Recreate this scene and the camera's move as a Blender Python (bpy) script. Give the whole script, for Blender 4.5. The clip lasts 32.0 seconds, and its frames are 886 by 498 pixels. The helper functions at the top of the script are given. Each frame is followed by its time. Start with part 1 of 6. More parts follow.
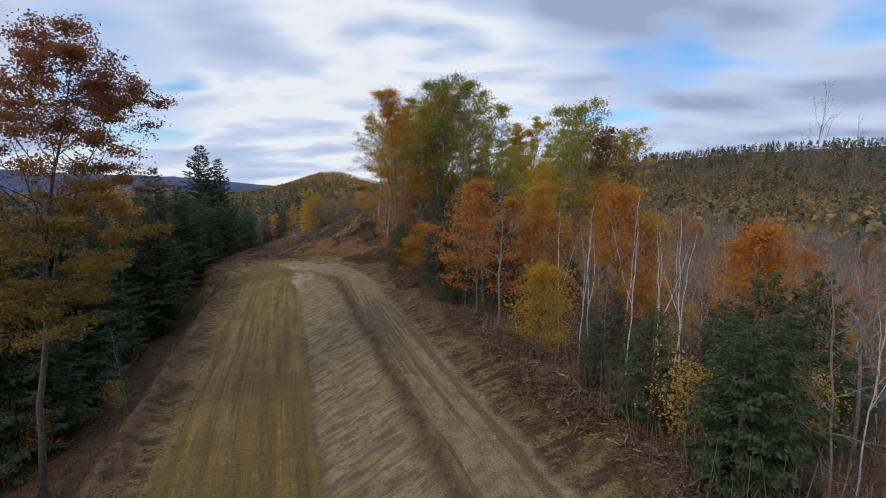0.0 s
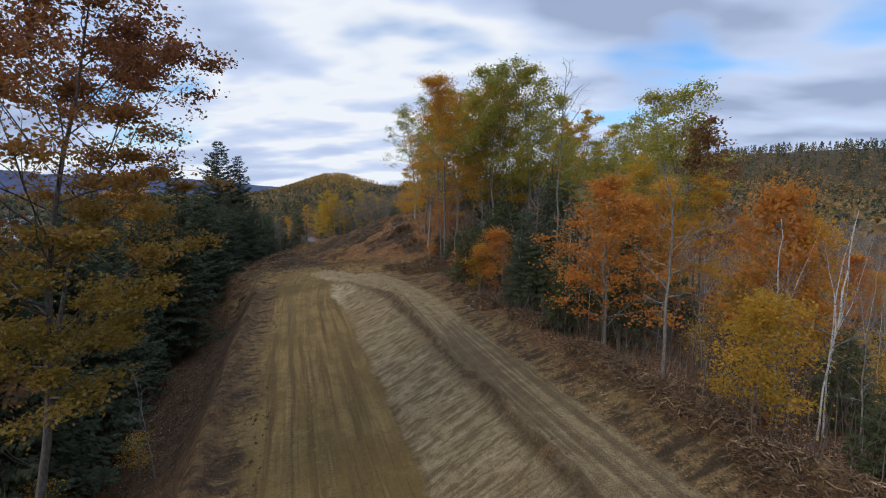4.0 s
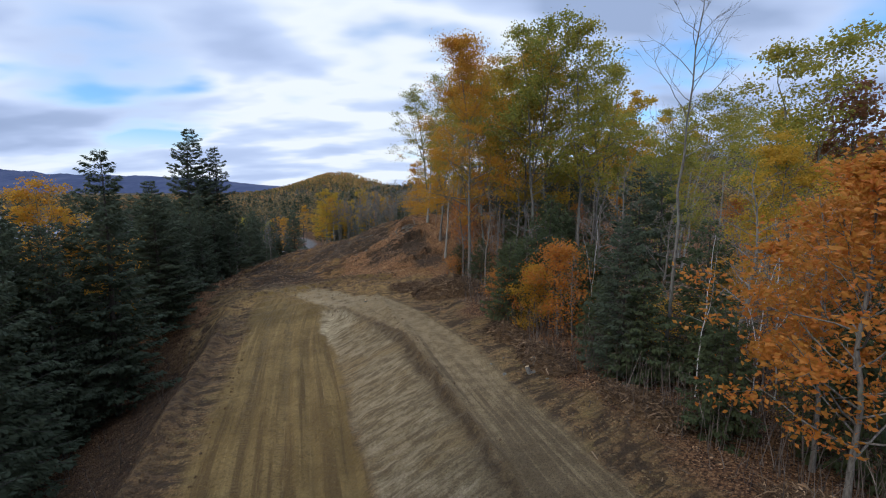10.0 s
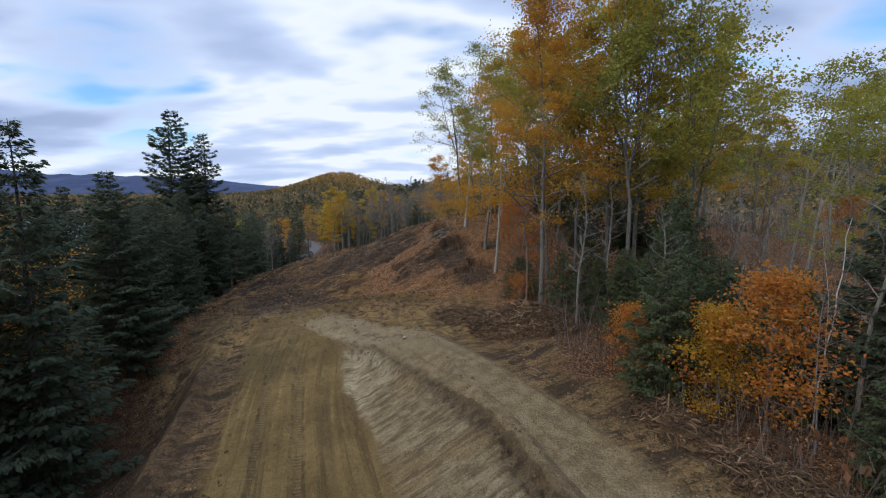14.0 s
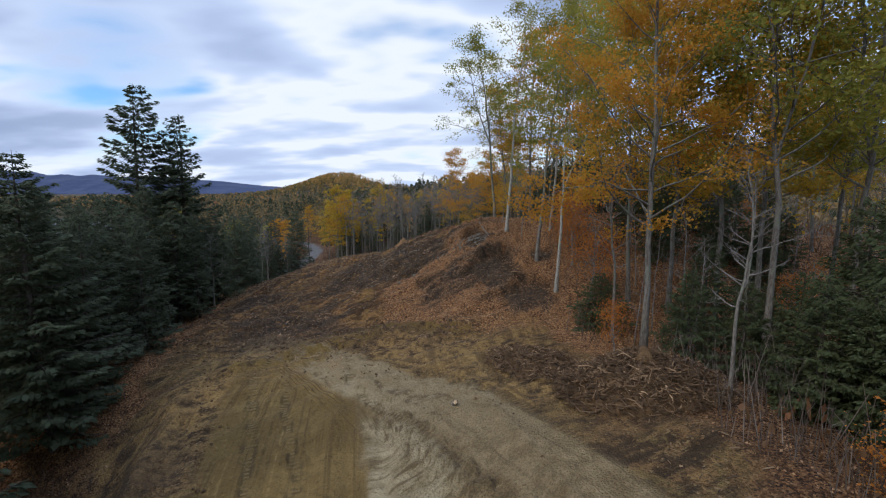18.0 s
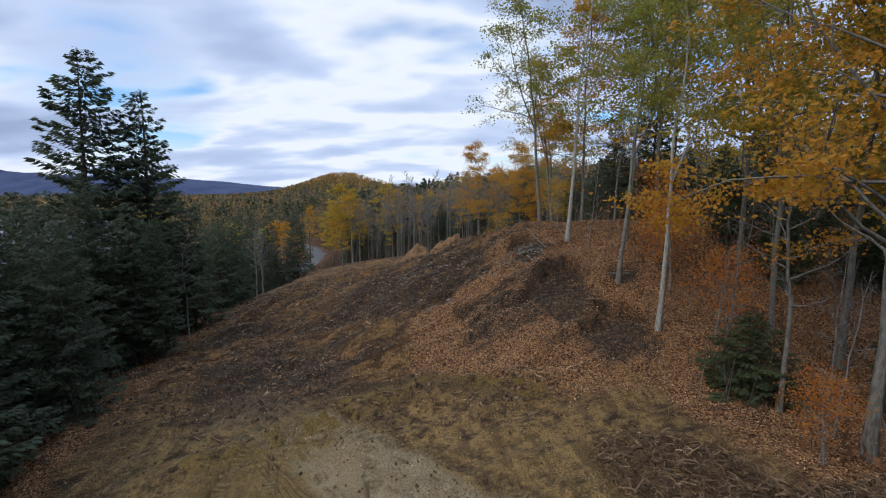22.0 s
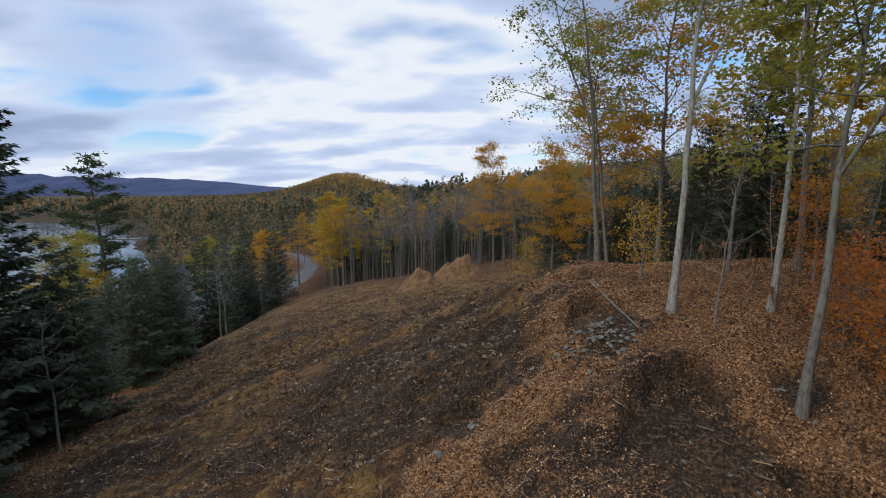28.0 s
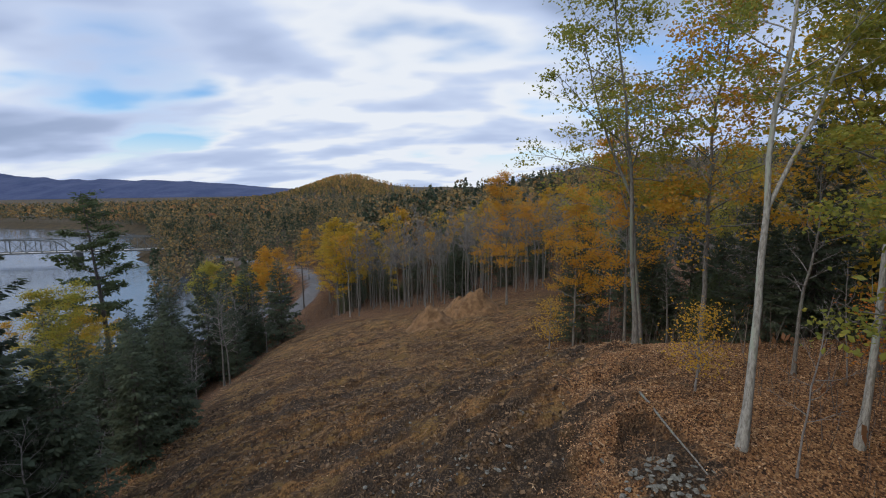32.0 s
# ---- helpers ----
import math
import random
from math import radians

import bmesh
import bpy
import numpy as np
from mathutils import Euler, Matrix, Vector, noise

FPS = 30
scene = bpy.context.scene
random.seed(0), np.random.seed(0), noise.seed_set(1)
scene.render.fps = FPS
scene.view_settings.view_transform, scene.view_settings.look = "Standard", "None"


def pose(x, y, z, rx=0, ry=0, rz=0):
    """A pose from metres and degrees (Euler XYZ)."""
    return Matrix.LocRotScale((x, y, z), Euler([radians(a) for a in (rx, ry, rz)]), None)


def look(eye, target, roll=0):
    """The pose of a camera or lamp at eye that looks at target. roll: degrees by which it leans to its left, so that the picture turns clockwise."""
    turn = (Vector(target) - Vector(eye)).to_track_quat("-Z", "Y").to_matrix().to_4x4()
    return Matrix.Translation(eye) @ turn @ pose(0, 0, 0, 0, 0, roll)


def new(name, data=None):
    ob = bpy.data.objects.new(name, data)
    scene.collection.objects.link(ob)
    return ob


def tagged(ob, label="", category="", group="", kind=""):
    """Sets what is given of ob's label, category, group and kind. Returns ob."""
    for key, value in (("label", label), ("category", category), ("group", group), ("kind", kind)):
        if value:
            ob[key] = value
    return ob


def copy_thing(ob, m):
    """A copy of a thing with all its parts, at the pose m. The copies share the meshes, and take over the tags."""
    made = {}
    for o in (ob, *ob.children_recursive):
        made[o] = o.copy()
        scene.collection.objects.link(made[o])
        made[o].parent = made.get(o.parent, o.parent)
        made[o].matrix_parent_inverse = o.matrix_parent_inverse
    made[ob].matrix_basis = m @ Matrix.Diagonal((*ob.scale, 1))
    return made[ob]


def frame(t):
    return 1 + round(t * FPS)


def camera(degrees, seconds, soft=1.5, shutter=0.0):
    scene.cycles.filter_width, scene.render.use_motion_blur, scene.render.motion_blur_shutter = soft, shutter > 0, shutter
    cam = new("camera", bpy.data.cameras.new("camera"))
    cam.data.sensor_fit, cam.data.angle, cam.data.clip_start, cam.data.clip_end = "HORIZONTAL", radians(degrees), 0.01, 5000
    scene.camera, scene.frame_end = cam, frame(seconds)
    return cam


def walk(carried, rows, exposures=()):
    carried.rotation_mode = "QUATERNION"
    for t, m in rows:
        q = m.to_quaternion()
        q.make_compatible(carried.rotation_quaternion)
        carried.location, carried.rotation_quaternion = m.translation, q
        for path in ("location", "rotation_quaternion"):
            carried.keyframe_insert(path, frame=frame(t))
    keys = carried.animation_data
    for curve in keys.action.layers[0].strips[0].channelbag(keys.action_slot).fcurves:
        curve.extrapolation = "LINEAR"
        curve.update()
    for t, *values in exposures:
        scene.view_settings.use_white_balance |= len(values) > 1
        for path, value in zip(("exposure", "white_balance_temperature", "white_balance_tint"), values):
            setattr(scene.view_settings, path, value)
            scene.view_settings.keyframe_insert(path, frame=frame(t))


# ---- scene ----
cam = camera(90.2, 32.0, 1.1)
METRES, EYE, TILT, LEAN, TURN = 80.0, 10.4, -7.7, 0.0, 0.0
ROWS = [
    (0.0, 0.0, 0.0, 0.0, -0.0, 0.0, 0.0),
    (0.5, -0.01, 0.0145, 0.0022, 0.05, 0.04, -0.02),
    (1.0, -0.0198, 0.0286, 0.0043, 0.07, 0.09, -0.0),
    (1.5, -0.0302, 0.042, 0.0063, 0.09, 0.11, -0.02),
    (2.0, -0.0413, 0.0554, 0.0077, 0.11, 0.14, -0.03),
    (2.5, -0.0529, 0.0681, 0.0091, 0.16, 0.16, -0.05),
    (3.0, -0.0647, 0.0795, 0.0099, 0.21, 0.17, -0.08),
    (3.5, -0.0775, 0.0902, 0.0109, 0.24, 0.16, -0.09),
    (4.0, -0.0902, 0.0999, 0.0115, 0.24, 0.17, -0.08),
    (4.5, -0.1023, 0.1097, 0.0112, 0.4, 0.22, -0.03),
    (6.5, -0.1121, 0.16, 0.0206, 0.47, 0.16, -0.05),
    (7.0, -0.1129, 0.1736, 0.0233, 0.51, 0.14, -0.05),
    (7.5, -0.1109, 0.1887, 0.0266, 0.56, 0.1, -0.02),
    (8.0, -0.1075, 0.2039, 0.0291, 0.61, 0.08, -0.01),
    (8.5, -0.1067, 0.2197, 0.0307, 0.64, 0.07, -0.03),
    (9.0, -0.1083, 0.2367, 0.0311, 0.67, 0.08, -0.05),
    (9.5, -0.1126, 0.255, 0.0314, 0.68, 0.08, -0.08),
    (10.0, -0.1186, 0.2738, 0.0324, 0.69, 0.08, -0.07),
    (10.5, -0.1257, 0.2927, 0.0337, 0.76, 0.08, -0.09),
    (11.0, -0.135, 0.3115, 0.035, 0.76, 0.1, -0.11),
    (11.5, -0.1458, 0.3304, 0.0365, 0.77, 0.08, -0.13),
    (12.0, -0.156, 0.3504, 0.0382, 0.79, 0.07, -0.1),
    (12.5, -0.164, 0.3712, 0.04, 0.8, 0.06, -0.07),
    (13.0, -0.1699, 0.3913, 0.0428, 0.79, 0.01, -0.12),
    (13.5, -0.175, 0.41, 0.0451, 0.84, 0.05, -0.07),
    (14.0, -0.1807, 0.4276, 0.0474, 0.85, 0.08, -0.03),
    (14.5, -0.1865, 0.4454, 0.0482, 0.9, 0.14, -0.03),
    (16.5, -0.2088, 0.5143, 0.0539, 0.83, 0.14, -0.08),
    (17.0, -0.2119, 0.5316, 0.0564, 0.85, 0.16, -0.05),
    (17.5, -0.2166, 0.5465, 0.0581, 0.88, 0.17, -0.06),
    (18.0, -0.2241, 0.56, 0.0589, 0.88, 0.17, -0.03),
    (18.5, -0.2325, 0.5746, 0.0592, 0.86, 0.16, -0.03),
    (19.0, -0.2397, 0.5908, 0.06, 0.87, 0.15, -0.0),
    (19.5, -0.2432, 0.6081, 0.0622, 0.91, 0.15, -0.01),
    (20.0, -0.2449, 0.6235, 0.0651, 0.95, 0.15, -0.01),
    (20.5, -0.248, 0.6384, 0.0676, 0.99, 0.16, -0.01),
    (21.0, -0.2525, 0.6526, 0.0696, 1.07, 0.15, 0.02),
    (21.5, -0.2575, 0.6673, 0.071, 1.1, 0.21, -0.02),
    (22.0, -0.2616, 0.6828, 0.073, 1.11, 0.17, 0.02),
    (22.5, -0.2644, 0.6999, 0.0746, 1.13, 0.18, 0.0),
    (23.0, -0.2662, 0.7172, 0.0768, 1.17, 0.19, 0.03),
    (23.5, -0.267, 0.7339, 0.0798, 1.2, 0.16, 0.04),
    (24.0, -0.2678, 0.75, 0.0827, 1.23, 0.17, 0.05),
    (24.5, -0.2684, 0.7667, 0.0852, 1.25, 0.2, 0.06),
    (26.5, -0.2679, 0.8234, 0.0966, 1.43, 0.12, 0.2),
    (27.0, -0.2691, 0.8324, 0.1017, 1.44, 0.14, 0.17),
    (27.5, -0.2704, 0.8396, 0.1081, 1.45, 0.13, 0.16),
    (28.0, -0.272, 0.8459, 0.1152, 1.5, 0.12, 0.16),
    (28.5, -0.2739, 0.8511, 0.1229, 1.52, 0.12, 0.18),
    (29.0, -0.2755, 0.8562, 0.1312, 1.57, 0.13, 0.21),
    (29.5, -0.277, 0.8609, 0.1395, 1.62, 0.12, 0.28),
    (30.0, -0.2786, 0.8648, 0.1473, 1.68, 0.1, 0.36),
    (30.5, -0.2804, 0.8679, 0.1545, 1.71, 0.1, 0.44),
    (31.0, -0.2822, 0.8711, 0.1613, 1.75, 0.05, 0.55),
    (31.5, -0.284, 0.8739, 0.1675, 1.8, 0.04, 0.6),
    (32.0, -0.2861, 0.8773, 0.1747, 1.87, -0.01, 0.66),
]
walk(cam, [(t, pose(0, 0, EYE, TILT, LEAN, TURN) @ pose(METRES * x, METRES * y, METRES * z, 90 + pitch, roll, yaw)) for t, x, y, z, yaw, pitch, roll in ROWS],
     exposures=((0.0, -0.11, 6450.0, 10.0), (4.5, -0.02, 6400.0, 10.0), (10.0, 0.04, 6080.0, 10.0), (17.0, 0.02, 6120.0, 10.0), (24.0, -0.02, 6180.0, 10.0), (32.0, -0.11, 6360.0, 10.0)))

# ---- world, sun ----
def math_node(nt, op, a, b=None, c=None, clamp=False):
    n = nt.nodes.new("ShaderNodeMath")
    n.operation, n.use_clamp = op, clamp
    for i, v in enumerate((a, b, c)):
        if v is None:
            continue
        if isinstance(v, (int, float)):
            n.inputs[i].default_value = v
        else:
            nt.links.new(v, n.inputs[i])
    return n.outputs[0]


def mix_node(nt, fac, a, b, blend="MIX"):
    n = nt.nodes.new("ShaderNodeMix")
    n.data_type, n.blend_type, n.clamp_factor = "RGBA", blend, True
    for sock, v in ((n.inputs[0], fac), (n.inputs[6], a), (n.inputs[7], b)):
        if isinstance(v, (int, float)):
            sock.default_value = v
        elif isinstance(v, tuple):
            sock.default_value = (*v, 1.0) if len(v) == 3 else v
        else:
            nt.links.new(v, sock)
    return n.outputs[2]


def ramp_node(nt, fac, stops):
    n = nt.nodes.new("ShaderNodeValToRGB")
    els = n.color_ramp.elements
    while len(els) < len(stops):
        els.new(0.5)
    for e, (p, c) in zip(els, stops):
        e.position, e.color = p, (*c, 1.0)
    nt.links.new(fac, n.inputs[0])
    return n.outputs[0]


def step_node(nt, v, lo, hi):
    n = nt.nodes.new("ShaderNodeMapRange")
    n.interpolation_type = "SMOOTHSTEP"
    nt.links.new(v, n.inputs[0])
    n.inputs[1].default_value, n.inputs[2].default_value = lo, hi
    return n.outputs[0]


def noise_node(nt, vec, scale, detail=4.0, rough=0.55, distort=0.0):
    n = nt.nodes.new("ShaderNodeTexNoise")
    n.inputs["Scale"].default_value, n.inputs["Detail"].default_value = scale, detail
    n.inputs["Roughness"].default_value, n.inputs["Distortion"].default_value = rough, distort
    if vec is not None:
        nt.links.new(vec, n.inputs["Vector"])
    return n.outputs[0]


SUN_EL, SUN_AZ = 42.0, 235.0      # the sun stands behind the cloud, high over the left shoulder
world = bpy.data.worlds.new("world")
scene.world = world
world.use_nodes = True
wt = world.node_tree
wt.nodes.clear()
sky = wt.nodes.new("ShaderNodeTexSky")
sky.sky_type, sky.sun_disc = "NISHITA", False
sky.sun_elevation, sky.sun_rotation = radians(SUN_EL), radians(SUN_AZ)
tc = wt.nodes.new("ShaderNodeTexCoord")
sep = wt.nodes.new("ShaderNodeSeparateXYZ")
wt.links.new(tc.outputs["Generated"], sep.inputs[0])
up = math_node(wt, "ADD", math_node(wt, "MAXIMUM", sep.outputs[2], 0.0), 0.20)
flat = wt.nodes.new("ShaderNodeCombineXYZ")
wt.links.new(math_node(wt, "DIVIDE", sep.outputs[0], up), flat.inputs[0])
wt.links.new(math_node(wt, "DIVIDE", sep.outputs[1], up), flat.inputs[1])
drift = wt.nodes.new("ShaderNodeMapping")
drift.inputs["Location"].default_value = (5.3, 2.6, 0.0)
drift.inputs["Rotation"].default_value = (0, 0, radians(9))
drift.inputs["Scale"].default_value = (0.9, 1.4, 1.0)
wt.links.new(flat.outputs[0], drift.inputs[0])
big = noise_node(wt, drift.outputs[0], 0.45, 2.0, 0.5, 0.1)
mid = noise_node(wt, drift.outputs[0], 1.35, 3.0, 0.42, 0.1)
fine = noise_node(wt, drift.outputs[0], 3.4, 3.0, 0.5, 0.1)
thick = math_node(wt, "ADD", math_node(wt, "MULTIPLY", big, 0.30), math_node(wt, "ADD", math_node(wt, "MULTIPLY", mid, 0.60), math_node(wt, "MULTIPLY", fine, 0.08)))
# the cloud's glow and slate-grey bases are set by direction, apart from the sun
sun_dir = Vector((math.sin(radians(SUN_AZ)) * math.cos(radians(SUN_EL)), math.cos(radians(SUN_AZ)) * math.cos(radians(SUN_EL)), math.sin(radians(SUN_EL))))
def toward(x, y, z, lo, hi):
    n = wt.nodes.new("ShaderNodeVectorMath")
    n.operation = "DOT_PRODUCT"
    wt.links.new(tc.outputs["Generated"], n.inputs[0])
    n.inputs[1].default_value = Vector((x, y, z)).normalized()
    return step_node(wt, n.outputs["Value"], lo, hi)


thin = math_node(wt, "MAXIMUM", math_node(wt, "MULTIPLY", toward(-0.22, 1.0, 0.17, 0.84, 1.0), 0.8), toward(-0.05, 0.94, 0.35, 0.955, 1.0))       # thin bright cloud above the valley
heavy = toward(0.85, 1.0, 0.12, 0.80, 1.0)       # a bank of heavy cloud over the ridge
gap = math_node(wt, "MAXIMUM", toward(-0.72, 1.04, 0.235, 0.980, 1.0), toward(0.50, 1.05, 0.30, 0.990, 1.0))      # rents with blue sky
cover = math_node(wt, "MAXIMUM", step_node(wt, math_node(wt, "SUBTRACT", thick, math_node(wt, "MULTIPLY", gap, 0.085)), 0.33, 0.46), step_node(wt, sep.outputs[2], 0.13, 0.03))
deck = math_node(wt, "MULTIPLY", step_node(wt, math_node(wt, "ADD", sep.outputs[2], math_node(wt, "MULTIPLY", mid, 0.12)), 0.24, 0.35), 0.16)      # an even sheet of cloud higher up
shade = math_node(wt, "ADD", math_node(wt, "ADD", step_node(wt, thick, 0.40, 0.62), deck), math_node(wt, "MULTIPLY", heavy, 0.26))
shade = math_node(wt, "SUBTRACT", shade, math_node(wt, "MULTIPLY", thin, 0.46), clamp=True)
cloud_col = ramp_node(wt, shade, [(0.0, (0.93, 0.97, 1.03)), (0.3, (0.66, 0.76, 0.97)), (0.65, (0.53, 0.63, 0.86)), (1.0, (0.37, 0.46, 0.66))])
# an overcast sky is brighter overhead than near the horizon
lift = math_node(wt, "ADD", math_node(wt, "MULTIPLY", step_node(wt, sep.outputs[2], 0.38, 0.85), 1.7), 1.0)
bg_sky = wt.nodes.new("ShaderNodeBackground")
bg_sky.inputs[1].default_value = 0.12
wt.links.new(mix_node(wt, 1.0, sky.outputs[0], (0.85, 1.22, 1.55), "MULTIPLY"), bg_sky.inputs[0])
bg_cloud = wt.nodes.new("ShaderNodeBackground")
wt.links.new(math_node(wt, "MULTIPLY", lift, 0.95), bg_cloud.inputs[1])
wt.links.new(cloud_col, bg_cloud.inputs[0])
mixed = wt.nodes.new("ShaderNodeMixShader")
wt.links.new(cover, mixed.inputs[0])
wt.links.new(bg_sky.outputs[0], mixed.inputs[1])
wt.links.new(bg_cloud.outputs[0], mixed.inputs[2])
wout = wt.nodes.new("ShaderNodeOutputWorld")
wt.links.new(mixed.outputs[0], wout.inputs[0])

sun = new("sun", bpy.data.lights.new("sun", "SUN"))
sun.data.energy, sun.data.angle, sun.data.color = 1.9, radians(24), (1.0, 0.88, 0.71)
sun.matrix_world = look(sun_dir * 200, (0, 0, 0))

# ---- materials ----
def material(name):
    m = bpy.data.materials.new(name)
    m.use_nodes = True
    nt = m.node_tree
    b = nt.nodes["Principled BSDF"]
    b.inputs["Specular IOR Level"].default_value = 0.25
    return m, nt, b


def bump_into(nt, b, height, dist, strength=1.0):
    n = nt.nodes.new("ShaderNodeBump")
    n.inputs["Strength"].default_value, n.inputs["Distance"].default_value = strength, dist
    nt.links.new(height, n.inputs["Height"])
    nt.links.new(n.outputs[0], b.inputs["Normal"])


def objco(nt):
    return nt.nodes.new("ShaderNodeTexCoord").outputs["Object"]


def two_tone(name, a, b_, scale, rough=0.85, bump=0.01, fine=None, metal=0.0):
    m, nt, b = material(name)
    co = objco(nt)
    n1, n2 = noise_node(nt, co, scale, 5.0, 0.6), noise_node(nt, co, fine or scale * 9, 4.0, 0.65)
    f = math_node(nt, "ADD", math_node(nt, "MULTIPLY", n1, 0.65), math_node(nt, "MULTIPLY", n2, 0.35))
    nt.links.new(mix_node(nt, step_node(nt, f, 0.36, 0.64), a, b_), b.inputs["Base Color"])
    b.inputs["Roughness"].default_value, b.inputs["Metallic"].default_value = rough, metal
    bump_into(nt, b, n2, bump)
    return m


def bark(name, a, b_, patch=None, stretch=0.25):
    m, nt, b = material(name)
    mp = nt.nodes.new("ShaderNodeMapping")
    mp.inputs["Scale"].default_value = (1.0, 1.0, stretch)
    nt.links.new(objco(nt), mp.inputs[0])
    n1, n2 = noise_node(nt, mp.outputs[0], 14.0, 5.0, 0.65), noise_node(nt, mp.outputs[0], 2.2, 4.0, 0.6)
    col = mix_node(nt, step_node(nt, n1, 0.35, 0.65), a, b_)
    if patch:
        col = mix_node(nt, step_node(nt, n2, 0.52, 0.62), col, patch)
    nt.links.new(col, b.inputs["Base Color"])
    b.inputs["Roughness"].default_value = 0.9
    bump_into(nt, b, n1, 0.02)
    return m


def foliage(name, stops, rough=0.6, through_light=0.54, tint=None, rise=None, loose=False):
    """Leaf colours that vary from leaf to leaf, and from tree to tree."""
    m, nt, b = material(name)
    geo, info = nt.nodes.new("ShaderNodeNewGeometry"), nt.nodes.new("ShaderNodeObjectInfo")
    if tint:
        at = nt.nodes.new("ShaderNodeAttribute")
        at.attribute_name = tint
        own = at.outputs["Fac"]
    else:
        own = info.outputs["Random"]
    clump = noise_node(nt, objco(nt), 0.55, 2.0, 0.5)
    f = math_node(nt, "ADD", math_node(nt, "MULTIPLY", geo.outputs["Random Per Island"], 0.42),
                  math_node(nt, "ADD", math_node(nt, "MULTIPLY", own, 0.72 if tint else 0.25), math_node(nt, "MULTIPLY", clump, 0.15 if tint else 0.5)))
    f = math_node(nt, "SUBTRACT", f, 0.15 if tint else 0.1, clamp=True)
    if loose:      # each piece has its own colour
        f = math_node(nt, "SUBTRACT", math_node(nt, "ADD", math_node(nt, "MULTIPLY", geo.outputs["Random Per Island"], 0.85), math_node(nt, "MULTIPLY", clump, 0.4)), 0.14, clamp=True)
    if rise:       # the top of the tree has turned further than its lower boughs
        sx = nt.nodes.new("ShaderNodeSeparateXYZ")
        nt.links.new(objco(nt), sx.inputs[0])
        f = math_node(nt, "ADD", math_node(nt, "MULTIPLY", f, 0.55), math_node(nt, "MULTIPLY", step_node(nt, sx.outputs[2], *rise), 0.42), clamp=True)
    col = ramp_node(nt, f, stops)
    nt.links.new(col, b.inputs["Base Color"])
    b.inputs["Roughness"].default_value = rough
    if through_light:
        tr = nt.nodes.new("ShaderNodeBsdfTranslucent")
        nt.links.new(col, tr.inputs[0])
        mx = nt.nodes.new("ShaderNodeMixShader")
        mx.inputs[0].default_value = through_light
        nt.links.new(b.outputs[0], mx.inputs[1])
        nt.links.new(tr.outputs[0], mx.inputs[2])
        nt.links.new(mx.outputs[0], nt.nodes["Material Output"].inputs[0])
    return m


GOLD = foliage("gold_leaves", [(0.0, (0.16, 0.15, 0.025)), (0.35, (0.36, 0.25, 0.03)), (0.7, (0.52, 0.32, 0.034)), (1.0, (0.50, 0.23, 0.03))], through_light=0.6)
AMBER = foliage("amber_leaves", [(0.0, (0.18, 0.16, 0.026)), (0.3, (0.38, 0.24, 0.026)), (0.65, (0.50, 0.245, 0.028)), (1.0, (0.46, 0.15, 0.024))], through_light=0.6)
OLIVE = foliage("olive_leaves", [(0.0, (0.115, 0.15, 0.034)), (0.4, (0.24, 0.235, 0.04)), (0.75, (0.37, 0.285, 0.042)), (1.0, (0.46, 0.27, 0.034))], through_light=0.6)
RED = foliage("red_leaves", [(0.0, (0.22, 0.13, 0.025)), (0.35, (0.42, 0.18, 0.028)), (0.7, (0.43, 0.135, 0.026)), (1.0, (0.36, 0.085, 0.022))])
OLD_MAPLE = foliage("fading_maple_leaves", [(0.0, (0.11, 0.10, 0.02)), (0.35, (0.20, 0.135, 0.022)), (0.62, (0.23, 0.105, 0.028)), (0.85, (0.19, 0.07, 0.036)), (1.0, (0.15, 0.05, 0.036))], rise=(13.0, 25.0))
RUSSET = foliage("russet_leaves", [(0.0, (0.09, 0.065, 0.03)), (0.4, (0.17, 0.09, 0.04)), (0.8, (0.24, 0.10, 0.04)), (1.0, (0.16, 0.075, 0.05))])
NEEDLE = foliage("conifer_needles", [(0.0, (0.058, 0.074, 0.047)), (0.5, (0.074, 0.091, 0.054)), (1.0, (0.098, 0.111, 0.060))], 0.9, 0.5)
PINE = foliage("pine_needles", [(0.0, (0.052, 0.068, 0.032)), (0.5, (0.070, 0.088, 0.038)), (1.0, (0.098, 0.110, 0.044))], 0.9, 0.5)
FAR_MIX = foliage("far_leaves", [(0.0, (0.034, 0.05, 0.032)), (0.3, (0.056, 0.072, 0.036)), (0.45, (0.145, 0.115, 0.07)), (0.6, (0.22, 0.155, 0.06)), (0.8, (0.33, 0.175, 0.055)), (1.0, (0.25, 0.115, 0.06))], 0.8, 0.35, tint="tint")
YELLOW = foliage("yellow_leaves", [(0.0, (0.28, 0.20, 0.03)), (0.4, (0.46, 0.28, 0.03)), (1.0, (0.50, 0.26, 0.03))])
# gold leaves of the far hill, sunlight put into their brighter colour
FAR_LIT_GOLD = foliage("far_lit_gold_leaves", [(0.0, (0.08, 0.085, 0.035)), (0.35, (0.24, 0.17, 0.05)), (0.6, (0.35, 0.215, 0.07)), (0.8, (0.42, 0.25, 0.07)), (1.0, (0.36, 0.15, 0.06))], 0.8, 0.35, tint="tint")
BARK_GREY = bark("grey_bark", (0.085, 0.075, 0.062), (0.175, 0.16, 0.135), (0.14, 0.15, 0.115))
BARK_LICHEN = bark("lichened_bark", (0.15, 0.14, 0.115), (0.30, 0.285, 0.245), (0.24, 0.26, 0.20))
BARK_DARK = bark("dark_bark", (0.045, 0.038, 0.032), (0.10, 0.085, 0.07))
